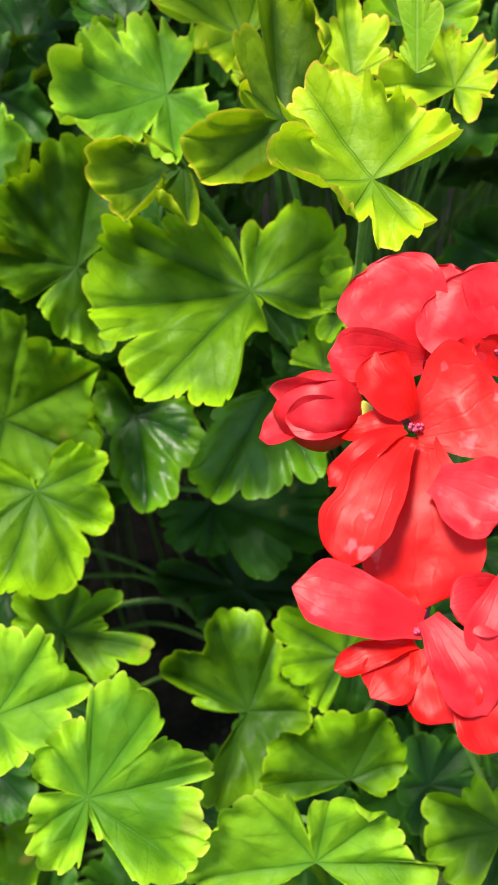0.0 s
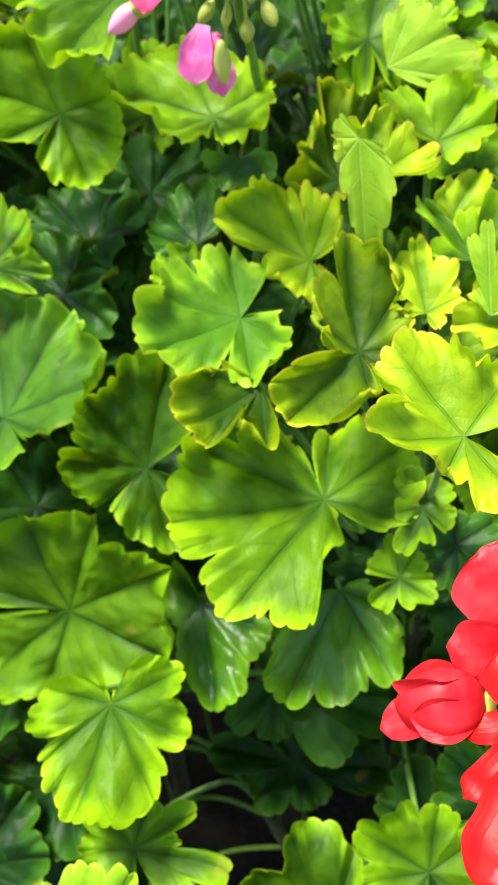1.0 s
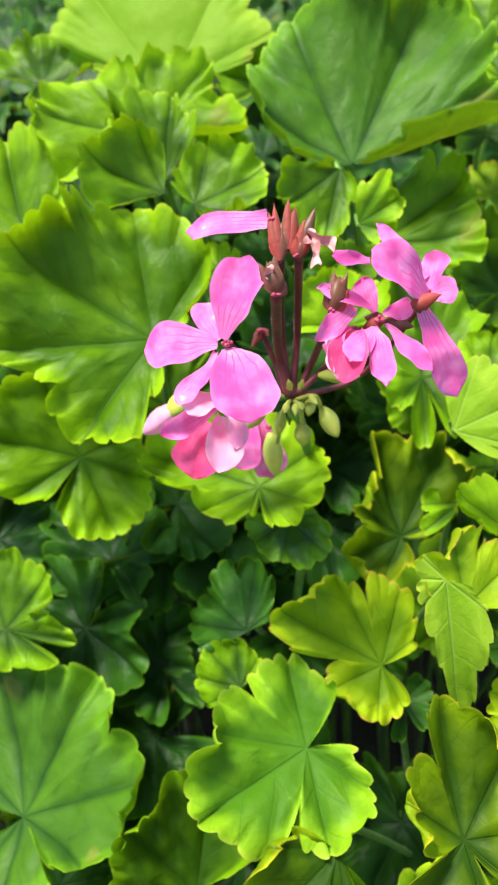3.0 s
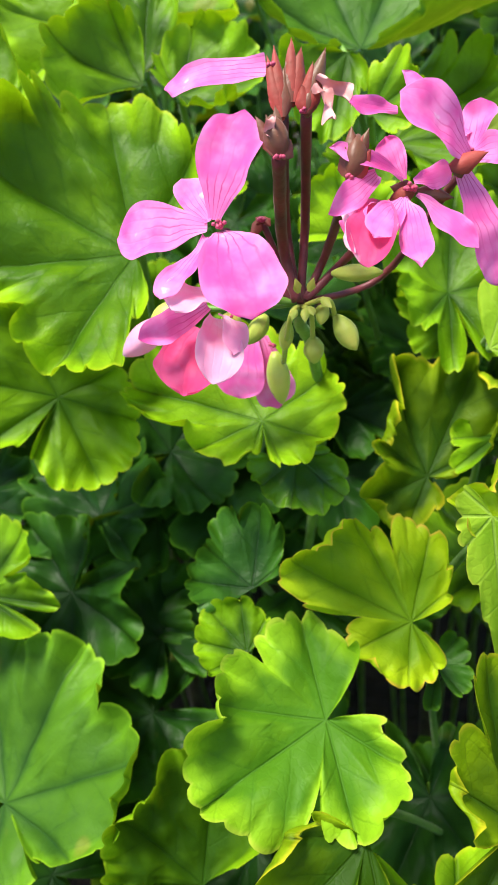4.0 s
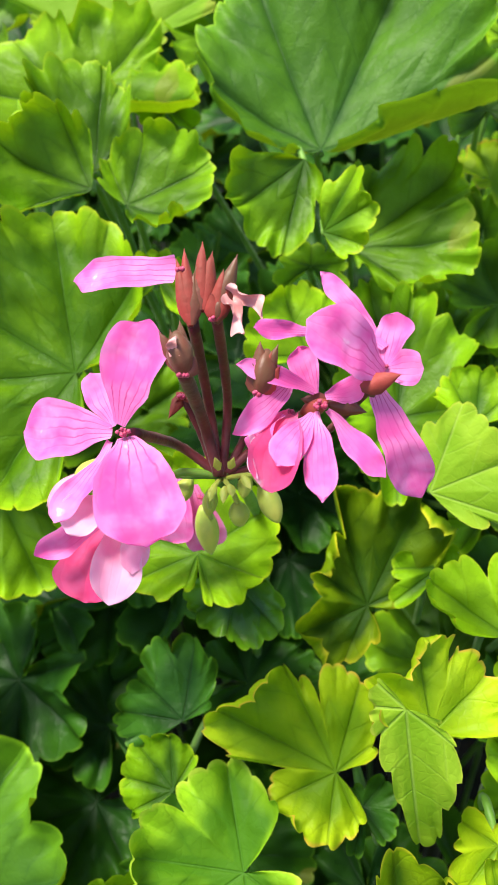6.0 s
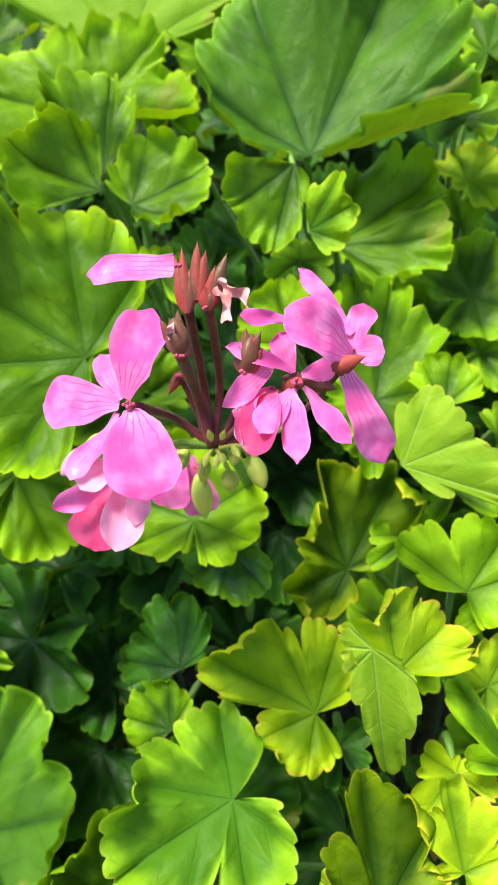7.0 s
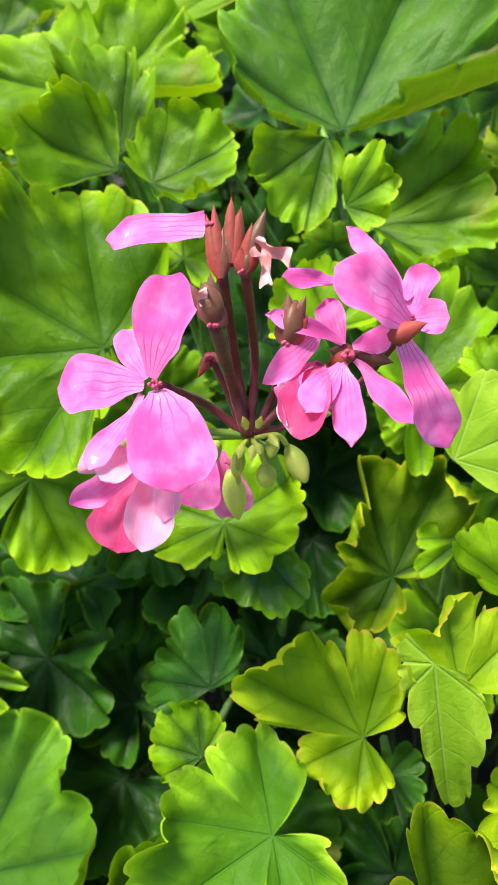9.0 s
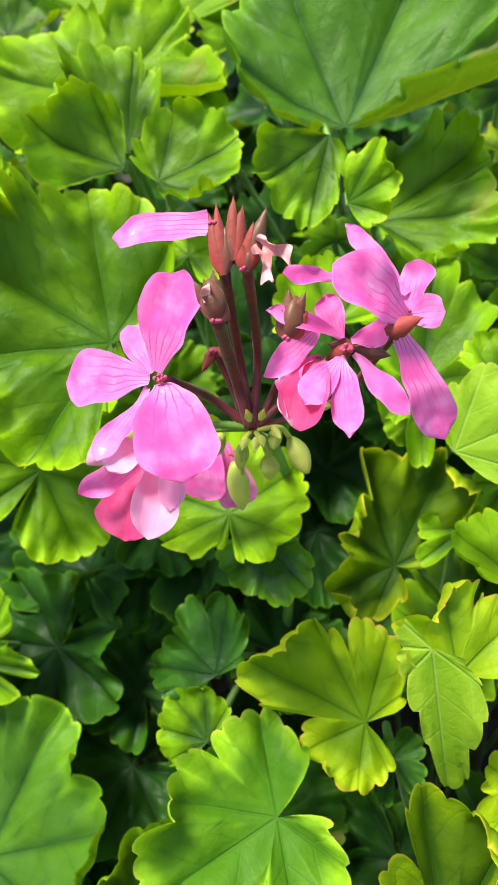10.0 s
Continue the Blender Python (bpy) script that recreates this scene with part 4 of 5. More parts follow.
def petal(owner, start, tip, normal, width, material, bend=10, cup=15, claw=0.22, ruffle=1.0):
    root, base = holder(owner)
    P, ax = Vector(start), Vector(tip) - Vector(start)
    length = ax.length
    ax.normalize()
    n = Vector(normal)
    n = (n - ax * n.dot(ax)).normalized()

    def outline(v):
        wide = claw + (1 - claw) * math.sin(min(v / 0.68, 1.0) * math.pi / 2) ** 1.3
        return wide * (max(0.0, 1 - ((v - 0.68) / 0.322) ** 2.5) ** 0.5 if v > 0.68 else 1.0)

    verts, faces, vein = sheet(P, ax, n, length, width / 1000, outline, bend, cup, ruffle, P.x * 900, 25, 13)
    ob = mesh_object("petal", verts, faces, material, root, "", vein)
    ob.location = P - base
    return ob


def sepal(owner, start, tip, normal, width, material):
    root, base = holder(owner)
    P, ax = Vector(start), Vector(tip) - Vector(start)
    length = ax.length
    ax.normalize()
    n = Vector(normal)
    n = (n - ax * n.dot(ax)).normalized()
    verts, faces, vein = sheet(P, ax, n, length, width / 1000, lambda v: 0.35 + 0.65 * math.sin(min(v / 0.4, 1) * 1.5708) if v < 0.4 else max(0.03, (1 - v) / 0.6) ** 0.8, -12, -55, 0.4, P.z * 900, 10, 7)
    ob = mesh_object("sepal", verts, faces, material, root, "", vein)
    ob.location = P - base
    return ob


def bud(owner, start, tip, width, material, label):
    """A plump pointed bud with five faint ribs."""
    root, base = holder(owner)
    P, ax = Vector(start), Vector(tip) - Vector(start)
    length = ax.length
    ax.normalize()
    s = ax.orthogonal().normalized()
    t = ax.cross(s)
    verts, faces, rings, sides = [], [], 12, 15
    for i in range(rings):
        v = i / (rings - 1)
        r = width / 2000 * (math.sin(math.pi * min(1, v * 0.93 + 0.05)) ** 0.7)
        for k in range(sides):
            w = 2 * math.pi * k / sides
            verts.append(ax * length * v + (s * math.cos(w) + t * math.sin(w)) * r * (1 + 0.07 * math.cos(5 * w + v * 1.5)))
    for i in range(rings - 1):
        for k in range(sides):
            q = (k + 1) % sides
            faces.append((i * sides + k, i * sides + q, (i + 1) * sides + q, (i + 1) * sides + k))
    faces += [tuple(range(sides))[::-1], tuple((rings - 1) * sides + k for k in range(sides))]
    ob = mesh_object("bud", verts, faces, material, root, label, [(0.5, 2, 0.5)] * len(verts))
    ob.location = P - base
    return ob


# pink flower head
stalk("flower_stalk", pink, [(-0.0231, 0.3237, 0.7521), (-0.0235, 0.3350, 0.7420), (-0.0210, 0.3444, 0.7290), (-0.0200, 0.3600, 0.6900), (-0.0300, 0.3700, 0.6200)], 1.62, PETIOLE)
stalk("pedicel", pink, [(-0.0231, 0.3243, 0.7529), (-0.0206, 0.3314, 0.7678), (-0.0188, 0.3211, 0.7941)], 1.03, RED_STALK)
stalk("pedicel", pink, [(-0.0235, 0.3245, 0.7531), (-0.0247, 0.3312, 0.7683), (-0.0233, 0.3212, 0.7933)], 1.08, RED_STALK)
stalk("pedicel", pink, [(-0.0236, 0.3237, 0.7538), (-0.0257, 0.3270, 0.7663), (-0.0245, 0.3114, 0.7892)], 1.29, RED_STALK)
stalk("pedicel", pink, [(-0.0222, 0.3249, 0.7534), (-0.0168, 0.3292, 0.7613), (-0.0115, 0.3126, 0.7831)], 0.97, RED_STALK)
stalk("pedicel", pink, [(-0.0244, 0.3248, 0.7536), (-0.0315, 0.3251, 0.7615), (-0.0363, 0.3118, 0.7756)], 1.08, RED_STALK)
stalk("pedicel", pink, [(-0.0217, 0.3249, 0.7534), (-0.0127, 0.3287, 0.7601), (-0.0010, 0.3149, 0.7776)], 0.97, RED_STALK)
stalk("pedicel", pink, [(-0.0215, 0.3247, 0.7531), (-0.0041, 0.3324, 0.7537), (0.0095, 0.3181, 0.7800)], 0.81, RED_STALK)
stalk("pedicel", pink, [(-0.0248, 0.3245, 0.7534), (-0.0269, 0.3281, 0.7615), (-0.0298, 0.3301, 0.7707)], 0.70, RED_STALK)
stalk("pedicel", pink, [(-0.0241, 0.3244, 0.7532), (-0.0329, 0.3211, 0.7567), (-0.0370, 0.3065, 0.7588)], 0.92, PETIOLE)
stalk("pedicel", pink, [(-0.0234, 0.3239, 0.7525), (-0.0253, 0.3188, 0.7527), (-0.0283, 0.3297, 0.7351)], 0.59, BUD)
stalk("pedicel", pink, [(-0.0227, 0.3240, 0.7524), (-0.0208, 0.3203, 0.7524), (-0.0208, 0.3264, 0.7428)], 0.59, BUD)
stalk("pedicel", pink, [(-0.0222, 0.3241, 0.7525), (-0.0168, 0.3232, 0.7538), (-0.0152, 0.3280, 0.7464)], 0.59, BUD)
stalk("pedicel", pink, [(-0.0239, 0.3243, 0.7530), (-0.0376, 0.3269, 0.7519), (-0.0504, 0.3312, 0.7516)], 0.70, PETIOLE)
sepal(pink, (-0.0241, 0.3201, 0.7542), (-0.0251, 0.3163, 0.7529), (0.24, -0.39, 0.89), 2.4, BUD)
sepal(pink, (-0.0210, 0.3204, 0.7541), (-0.0202, 0.3172, 0.7532), (-0.03, -0.28, 0.96), 2.4, BUD)
sepal(pink, (-0.0219, 0.3201, 0.7539), (-0.0223, 0.3161, 0.7522), (0.15, -0.40, 0.90), 2.4, BUD)
sepal(pink, (-0.0183, 0.3217, 0.7553), (-0.0162, 0.3183, 0.7540), (-0.16, -0.44, 0.89), 2.4, BUD)
sepal(pink, (-0.0229, 0.3221, 0.7566), (-0.0236, 0.3222, 0.7600), (0.28, -0.96, 0.08), 2.4, BUD)
sepal(pink, (-0.0208, 0.3224, 0.7565), (-0.0194, 0.3226, 0.7598), (-0.16, -0.98, 0.13), 2.4, BUD)
bud(pink, (-0.0207, 0.3262, 0.7433), (-0.0208, 0.3248, 0.7369), 4.8, BUD, "small yellow-green flower bud")
bud(pink, (-0.0151, 0.3267, 0.7479), (-0.0113, 0.3201, 0.7423), 5.1, BUD, "small yellow-green flower bud")
bud(pink, (-0.0178, 0.3267, 0.7515), (-0.0188, 0.3217, 0.7487), 3.3, BUD, "small yellow-green flower bud")
bud(pink, (-0.0156, 0.3251, 0.7591), (-0.0048, 0.3220, 0.7596), 3.9, BUD, "small yellow-green flower bud")
bud(pink, (-0.0310, 0.3282, 0.7490), (-0.0360, 0.3259, 0.7431), 4.5, BUD, "small green flower bud")
bud(pink, (-0.0261, 0.3258, 0.7481), (-0.0276, 0.3235, 0.7417), 3.4, BUD, "small green flower bud")
bud(pink, (-0.0194, 0.3267, 0.7516), (-0.0178, 0.3242, 0.7495), 2.7, SEPAL_DARK, "dry orange scrap of a flower")
bud(pink, (-0.0498, 0.3315, 0.7519), (-0.0591, 0.3298, 0.7463), 7.6, BUD, "green calyx of an opening bud")
bud(pink, (-0.0551, 0.3311, 0.7489), (-0.0666, 0.3287, 0.7416), 6.7, PINK_LIGHT, "pale pink opening bud")
face_flower = bloom(pink, (-0.0367, 0.3094, 0.7775), PINK, "open pink flower with darker veins", "flower")
petal(face_flower, (-0.0392, 0.3095, 0.7781), (-0.0582, 0.3132, 0.7762), (-0.17, -0.63, 0.76), 11.8, PINK, bend=-14, cup=16, claw=0.22, ruffle=1.0)
petal(face_flower, (-0.0387, 0.3101, 0.7788), (-0.0441, 0.3194, 0.7848), (-0.11, -0.57, 0.81), 6.6, PINK, bend=10, cup=18, claw=0.22, ruffle=1.0)
petal(face_flower, (-0.0379, 0.3103, 0.7789), (-0.0302, 0.3179, 0.7961), (-0.20, -0.68, 0.70), 13.2, PINK, bend=-10, cup=22, claw=0.22, ruffle=1.0)
petal(face_flower, (-0.0366, 0.3090, 0.7770), (-0.0315, 0.2901, 0.7670), (0.14, -0.41, 0.90), 16.0, PINK, bend=-34, cup=26, claw=0.22, ruffle=1.0)
petal(face_flower, (-0.0396, 0.3083, 0.7765), (-0.0475, 0.2919, 0.7717), (-0.02, -0.52, 0.86), 5.5, PINK, bend=8, cup=22, claw=0.22, ruffle=1.0)
hanging_flower = bloom(pink, (-0.0371, 0.3052, 0.7605), PINK_LIGHT, "half-open pale pink flower, hanging", "flower", 0.4)
petal(hanging_flower, (-0.0424, 0.3038, 0.7595), (-0.0463, 0.2901, 0.7526), (0.14, -0.47, 0.87), 14.9, PINK_DEEP, bend=-30, cup=50, claw=0.40, ruffle=1.0)
petal(hanging_flower, (-0.0411, 0.3051, 0.7642), (-0.0525, 0.2912, 0.7653), (0.65, -0.70, 0.30), 6.5, PINK, bend=-16, cup=36, claw=0.40, ruffle=1.0)
petal(hanging_flower, (-0.0393, 0.3016, 0.7627), (-0.0394, 0.2856, 0.7581), (0.45, -0.34, 0.83), 9.7, PINK_LIGHT, bend=-28, cup=40, claw=0.40, ruffle=1.0)
petal(hanging_flower, (-0.0377, 0.3002, 0.7640), (-0.0355, 0.2897, 0.7610), (0.60, -0.23, 0.77), 6.2, PINK_LIGHT, bend=-18, cup=40, claw=0.40, ruffle=1.0)
petal(hanging_flower, (-0.0397, 0.3024, 0.7671), (-0.0459, 0.2912, 0.7700), (0.37, -0.05, 0.93), 8.3, PINK_LIGHT, bend=-24, cup=30, claw=0.40, ruffle=1.0)
bud(hanging_flower, (-0.0354, 0.3067, 0.7589), (-0.0385, 0.3039, 0.7606), 4.4, BUD, "yellow-green calyx")
small_flower = bloom(pink, (-0.0309, 0.3348, 0.7373), PINK, "small pink flower opening from its green calyx", "flower", 0.4)
petal(small_flower, (-0.0365, 0.3388, 0.7405), (-0.0409, 0.3335, 0.7235), (-0.20, -0.90, 0.40), 13.6, PINK, bend=-16, cup=24, claw=0.40, ruffle=1.0)
petal(small_flower, (-0.0341, 0.3384, 0.7379), (-0.0310, 0.3340, 0.7190), (0.26, -0.93, 0.24), 10.9, PINK, bend=-16, cup=24, claw=0.40, ruffle=1.0)
bud(small_flower, (-0.0304, 0.3320, 0.7369), (-0.0296, 0.3284, 0.7239), 5.7, BUD, "yellow-green calyx")
fading_flower = bloom(pink, (-0.0248, 0.3259, 0.8011), SEPAL, "fading flower with a single pink petal", "flower", 0.4)
petal(fading_flower, (-0.0257, 0.3258, 0.8011), (-0.0459, 0.3290, 0.7988), (-0.17, -0.60, 0.78), 7.2, PINK, bend=-16, cup=26, claw=0.75, ruffle=1.0)
sepal(fading_flower, (-0.0233, 0.3191, 0.7938), (-0.0254, 0.3264, 0.8034), (0.10, -0.78, 0.62), 4.1, SEPAL)
sepal(fading_flower, (-0.0233, 0.3191, 0.7938), (-0.0239, 0.3278, 0.8048), (0.13, -0.77, 0.62), 4.1, SEPAL)
sepal(fading_flower, (-0.0230, 0.3191, 0.7938), (-0.0223, 0.3248, 0.8009), (0.14, -0.78, 0.61), 4.1, SEPAL_DARK)
sepal(fading_flower, (-0.0236, 0.3194, 0.7943), (-0.0237, 0.3242, 0.8004), (0.13, -0.77, 0.62), 4.7, SEPAL)
sepal(fading_flower, (-0.0212, 0.3209, 0.7958), (-0.0206, 0.3285, 0.8053), (0.13, -0.78, 0.62), 3.8, SEPAL)
sepal(fading_flower, (-0.0208, 0.3209, 0.7957), (-0.0188, 0.3275, 0.8038), (0.15, -0.78, 0.61), 3.8, SEPAL)
sepal(fading_flower, (-0.0215, 0.3208, 0.7958), (-0.0213, 0.3265, 0.8028), (0.12, -0.78, 0.62), 4.1, SEPAL_DARK)
withered_flower = bloom(pink, (-0.0188, 0.3208, 0.7937), SEPAL, "spent flower with red sepals and a withered petal", "flower", 0.4)
sepal(withered_flower, (-0.0189, 0.3196, 0.7939), (-0.0142, 0.3265, 0.8034), (0.13, -0.83, 0.54), 4.7, SEPAL_DARK)
sepal(withered_flower, (-0.0189, 0.3196, 0.7939), (-0.0164, 0.3232, 0.7995), (0.11, -0.86, 0.49), 4.7, SEPAL_DARK)
sepal(withered_flower, (-0.0189, 0.3196, 0.7939), (-0.0169, 0.3246, 0.8014), (0.11, -0.84, 0.53), 4.1, SEPAL)
sepal(withered_flower, (-0.0189, 0.3196, 0.7939), (-0.0155, 0.3236, 0.8000), (0.11, -0.86, 0.50), 3.6, SEPAL)
sepal(withered_flower, (-0.0189, 0.3196, 0.7939), (-0.0193, 0.3219, 0.7984), (0.09, -0.89, 0.45), 4.1, SEPAL)
petal(withered_flower, (-0.0165, 0.3218, 0.7995), (-0.0106, 0.3178, 0.7951), (-0.46, -0.87, 0.19), 2.8, WITHERED, bend=40, cup=40, claw=0.60, ruffle=3.0)
petal(withered_flower, (-0.0166, 0.3211, 0.7985), (-0.0133, 0.3158, 0.7947), (0.31, -0.43, 0.85), 2.3, WITHERED, bend=30, cup=40, claw=0.60, ruffle=3.0)
brown_bud = bloom(pink, (-0.0244, 0.3110, 0.7887), SEPAL_DARK, "spent brown calyx with dried tip", "flower", 0.4)
sepal(brown_bud, (-0.0242, 0.3100, 0.7891), (-0.0282, 0.3146, 0.7954), (0.09, -0.78, 0.62), 4.0, SEPAL_DARK)
sepal(brown_bud, (-0.0242, 0.3100, 0.7891), (-0.0263, 0.3149, 0.7955), (0.12, -0.77, 0.62), 4.5, SEPAL_DARK)
sepal(brown_bud, (-0.0242, 0.3100, 0.7891), (-0.0245, 0.3159, 0.7965), (0.14, -0.77, 0.62), 4.5, SEPAL_DARK)
sepal(brown_bud, (-0.0242, 0.3100, 0.7891), (-0.0221, 0.3123, 0.7916), (0.18, -0.80, 0.57), 4.5, SEPAL_DARK)
sepal(brown_bud, (-0.0242, 0.3100, 0.7891), (-0.0237, 0.3143, 0.7943), (0.16, -0.77, 0.61), 4.5, SEPAL_DARK)
petal(brown_bud, (-0.0251, 0.3113, 0.7924), (-0.0251, 0.3132, 0.7964), (0.16, -0.89, 0.43), 2.1, WITHERED, bend=20, cup=40, claw=0.60, ruffle=3.0)
curled_bud = bloom(pink, (-0.0298, 0.3301, 0.7707), SEPAL_DARK, "small curled dry calyx", "flower", 0.4)
bud(fading_flower, (-0.0234, 0.3197, 0.7930), (-0.0237, 0.3245, 0.7992), 2.9, SEPAL, "red calyx")
bud(fading_flower, (-0.0212, 0.3214, 0.7948), (-0.0205, 0.3258, 0.8005), 2.5, SEPAL, "red calyx")
bud(withered_flower, (-0.0189, 0.3202, 0.7930), (-0.0175, 0.3234, 0.7978), 3.2, SEPAL_DARK, "brown-red calyx")
bud(brown_bud, (-0.0242, 0.3107, 0.7883), (-0.0253, 0.3148, 0.7953), 4.8, SEPAL_DARK, "brown calyx")
sepal(curled_bud, (-0.0295, 0.3306, 0.7713), (-0.0327, 0.3262, 0.7680), (0.26, -0.70, 0.66), 3.3, SEPAL)
sepal(curled_bud, (-0.0295, 0.3306, 0.7713), (-0.0280, 0.3283, 0.7699), (-0.06, -0.57, 0.82), 2.6, SEPAL)
sepal(curled_bud, (-0.0295, 0.3306, 0.7713), (-0.0310, 0.3285, 0.7706), (0.41, -0.56, 0.72), 3.0, SEPAL)
red_calyx = bloom(pink, (-0.0118, 0.3115, 0.7834), SEPAL_DARK, "closed red-brown calyx", "flower", 0.4)
sepal(red_calyx, (-0.0117, 0.3104, 0.7836), (-0.0108, 0.3157, 0.7918), (0.03, -0.84, 0.54), 5.4, SEPAL_DARK)
sepal(red_calyx, (-0.0117, 0.3104, 0.7836), (-0.0088, 0.3146, 0.7901), (0.02, -0.84, 0.54), 4.9, SEPAL)
sepal(red_calyx, (-0.0117, 0.3104, 0.7836), (-0.0077, 0.3155, 0.7910), (0.03, -0.83, 0.56), 4.1, SEPAL_DARK)
sepal(red_calyx, (-0.0117, 0.3104, 0.7836), (-0.0075, 0.3131, 0.7880), (-0.00, -0.85, 0.53), 4.1, SEPAL)
sepal(red_calyx, (-0.0117, 0.3104, 0.7836), (-0.0126, 0.3134, 0.7892), (0.05, -0.87, 0.49), 4.6, SEPAL_DARK)
bud(red_calyx, (-0.0117, 0.3111, 0.7828), (-0.0097, 0.3157, 0.7900), 4.8, SEPAL_DARK, "brown-red calyx")
fan_flower = bloom(pink, (-0.0008, 0.3117, 0.7800), SEPAL, "pink flower with narrow veined petals", "flower")
petal(fan_flower, (-0.0023, 0.3108, 0.7791), (-0.0089, 0.3000, 0.7763), (0.17, -0.37, 0.91), 6.1, PINK, bend=-12, cup=14, claw=0.22, ruffle=1.0)
petal(fan_flower, (-0.0016, 0.3110, 0.7792), (-0.0013, 0.2948, 0.7720), (-0.04, -0.39, 0.92), 5.7, PINK, bend=-10, cup=14, claw=0.22, ruffle=1.0)
petal(fan_flower, (0.0003, 0.3112, 0.7792), (0.0097, 0.3008, 0.7720), (-0.11, -0.62, 0.78), 5.0, PINK, bend=-14, cup=16, claw=0.22, ruffle=1.0)
petal(fan_flower, (-0.0017, 0.3132, 0.7820), (-0.0148, 0.3124, 0.7894), (0.45, -0.50, 0.74), 3.6, PINK, bend=-14, cup=20, claw=0.40, ruffle=1.0)
petal(fan_flower, (-0.0019, 0.3129, 0.7817), (-0.0044, 0.3189, 0.7880), (0.06, -0.71, 0.70), 5.5, PINK, bend=12, cup=16, claw=0.22, ruffle=1.0)
petal(fan_flower, (0.0000, 0.3128, 0.7813), (0.0073, 0.3143, 0.7820), (0.03, -0.67, 0.74), 5.4, PINK, bend=10, cup=16, claw=0.22, ruffle=1.0)
sepal(fan_flower, (0.0006, 0.3128, 0.7795), (0.0076, 0.3121, 0.7776), (0.07, -0.83, 0.55), 4.2, SEPAL_DARK)
sepal(fan_flower, (0.0006, 0.3128, 0.7795), (-0.0045, 0.3131, 0.7807), (0.07, -0.83, 0.55), 4.2, SEPAL_DARK)
bud(fan_flower, (-0.0046, 0.3130, 0.7773), (0.0005, 0.3122, 0.7804), 3.2, SEPAL, "red calyx tube")
cup_flower = bloom(pink, (-0.0064, 0.3138, 0.7771), PINK_DEEP, "half-open deep pink flower", "flower", 0.4)
petal(cup_flower, (-0.0060, 0.3134, 0.7774), (-0.0101, 0.2980, 0.7712), (-0.02, -0.33, 0.94), 10.9, PINK_DEEP, bend=-40, cup=60, claw=0.22, ruffle=1.0)
petal(cup_flower, (-0.0065, 0.3155, 0.7825), (-0.0165, 0.3055, 0.7794), (0.51, -0.67, 0.53), 5.4, PINK, bend=-26, cup=30, claw=0.40, ruffle=1.0)
petal(cup_flower, (-0.0133, 0.3098, 0.7795), (-0.0126, 0.2989, 0.7747), (-0.72, -0.22, 0.66), 2.4, PINK_LIGHT, bend=-10, cup=26, claw=0.40, ruffle=1.0)
petal(cup_flower, (-0.0081, 0.3113, 0.7790), (-0.0135, 0.3044, 0.7760), (-0.16, -0.29, 0.95), 5.1, PINK, bend=-16, cup=30, claw=0.40, ruffle=1.0)
right_flower = bloom(pink, (0.0101, 0.3166, 0.7845), PINK, "open pink flower seen from its side", "flower", 0.4)
petal(right_flower, (0.0104, 0.3148, 0.7837), (-0.0023, 0.3121, 0.7974), (0.30, -0.62, 0.72), 11.3, PINK, bend=-18, cup=20, claw=0.30, ruffle=1.0)
petal(right_flower, (0.0113, 0.3188, 0.7871), (0.0004, 0.3295, 0.7973), (0.26, -0.52, 0.81), 4.1, PINK, bend=10, cup=24, claw=0.40, ruffle=1.0)
petal(right_flower, (0.0108, 0.3165, 0.7844), (0.0136, 0.3219, 0.7922), (-0.45, -0.65, 0.61), 7.4, PINK, bend=10, cup=18, claw=0.30, ruffle=1.0)
petal(right_flower, (0.0108, 0.3163, 0.7840), (0.0174, 0.3141, 0.7852), (-0.32, -0.65, 0.69), 6.2, PINK, bend=-12, cup=16, claw=0.30, ruffle=1.0)
petal(right_flower, (0.0090, 0.3143, 0.7818), (0.0172, 0.3072, 0.7608), (0.03, -0.78, 0.62), 8.3, PINK, bend=-14, cup=20, claw=0.35, ruffle=1.0)
petal(right_flower, (-0.0027, 0.3144, 0.7938), (-0.0114, 0.3126, 0.7960), (0.32, -0.65, 0.69), 3.5, PINK, bend=-10, cup=26, claw=0.50, ruffle=1.0)
sepal(right_flower, (0.0063, 0.3114, 0.7834), (0.0135, 0.3124, 0.7852), (-0.03, -0.81, 0.59), 4.6, SEPAL)
sepal(right_flower, (0.0068, 0.3120, 0.7825), (0.0096, 0.3119, 0.7836), (-0.23, -0.82, 0.53), 4.1, SEPAL_DARK)

# scarlet flower head
stalk("flower_stalk", red, [(0.0534, 0.1525, 0.6388), (0.0576, 0.1594, 0.6241), (0.0696, 0.1880, 0.5669), (0.0832, 0.2214, 0.4866)], 2.13, PETIOLE)
stalk("pedicel", red, [(0.0534, 0.1521, 0.6383), (0.0483, 0.1451, 0.6461), (0.0435, 0.1374, 0.6546)], 1.25, RED_STALK)
stalk("pedicel", red, [(0.0534, 0.1521, 0.6383), (0.0413, 0.1523, 0.6426), (0.0293, 0.1517, 0.6475)], 1.25, RED_STALK)
stalk("pedicel", red, [(0.0534, 0.1521, 0.6383), (0.0483, 0.1258, 0.6368), (0.0434, 0.1023, 0.6392)], 1.25, RED_STALK)
stalk("pedicel", red, [(0.0534, 0.1521, 0.6383), (0.0559, 0.1543, 0.6470), (0.0580, 0.1553, 0.6561)], 1.25, RED_STALK)
stalk("pedicel", red, [(0.0615, 0.1513, 0.6437), (0.0602, 0.1528, 0.6521), (0.0584, 0.1555, 0.6618)], 1.09, SEPAL_DARK)
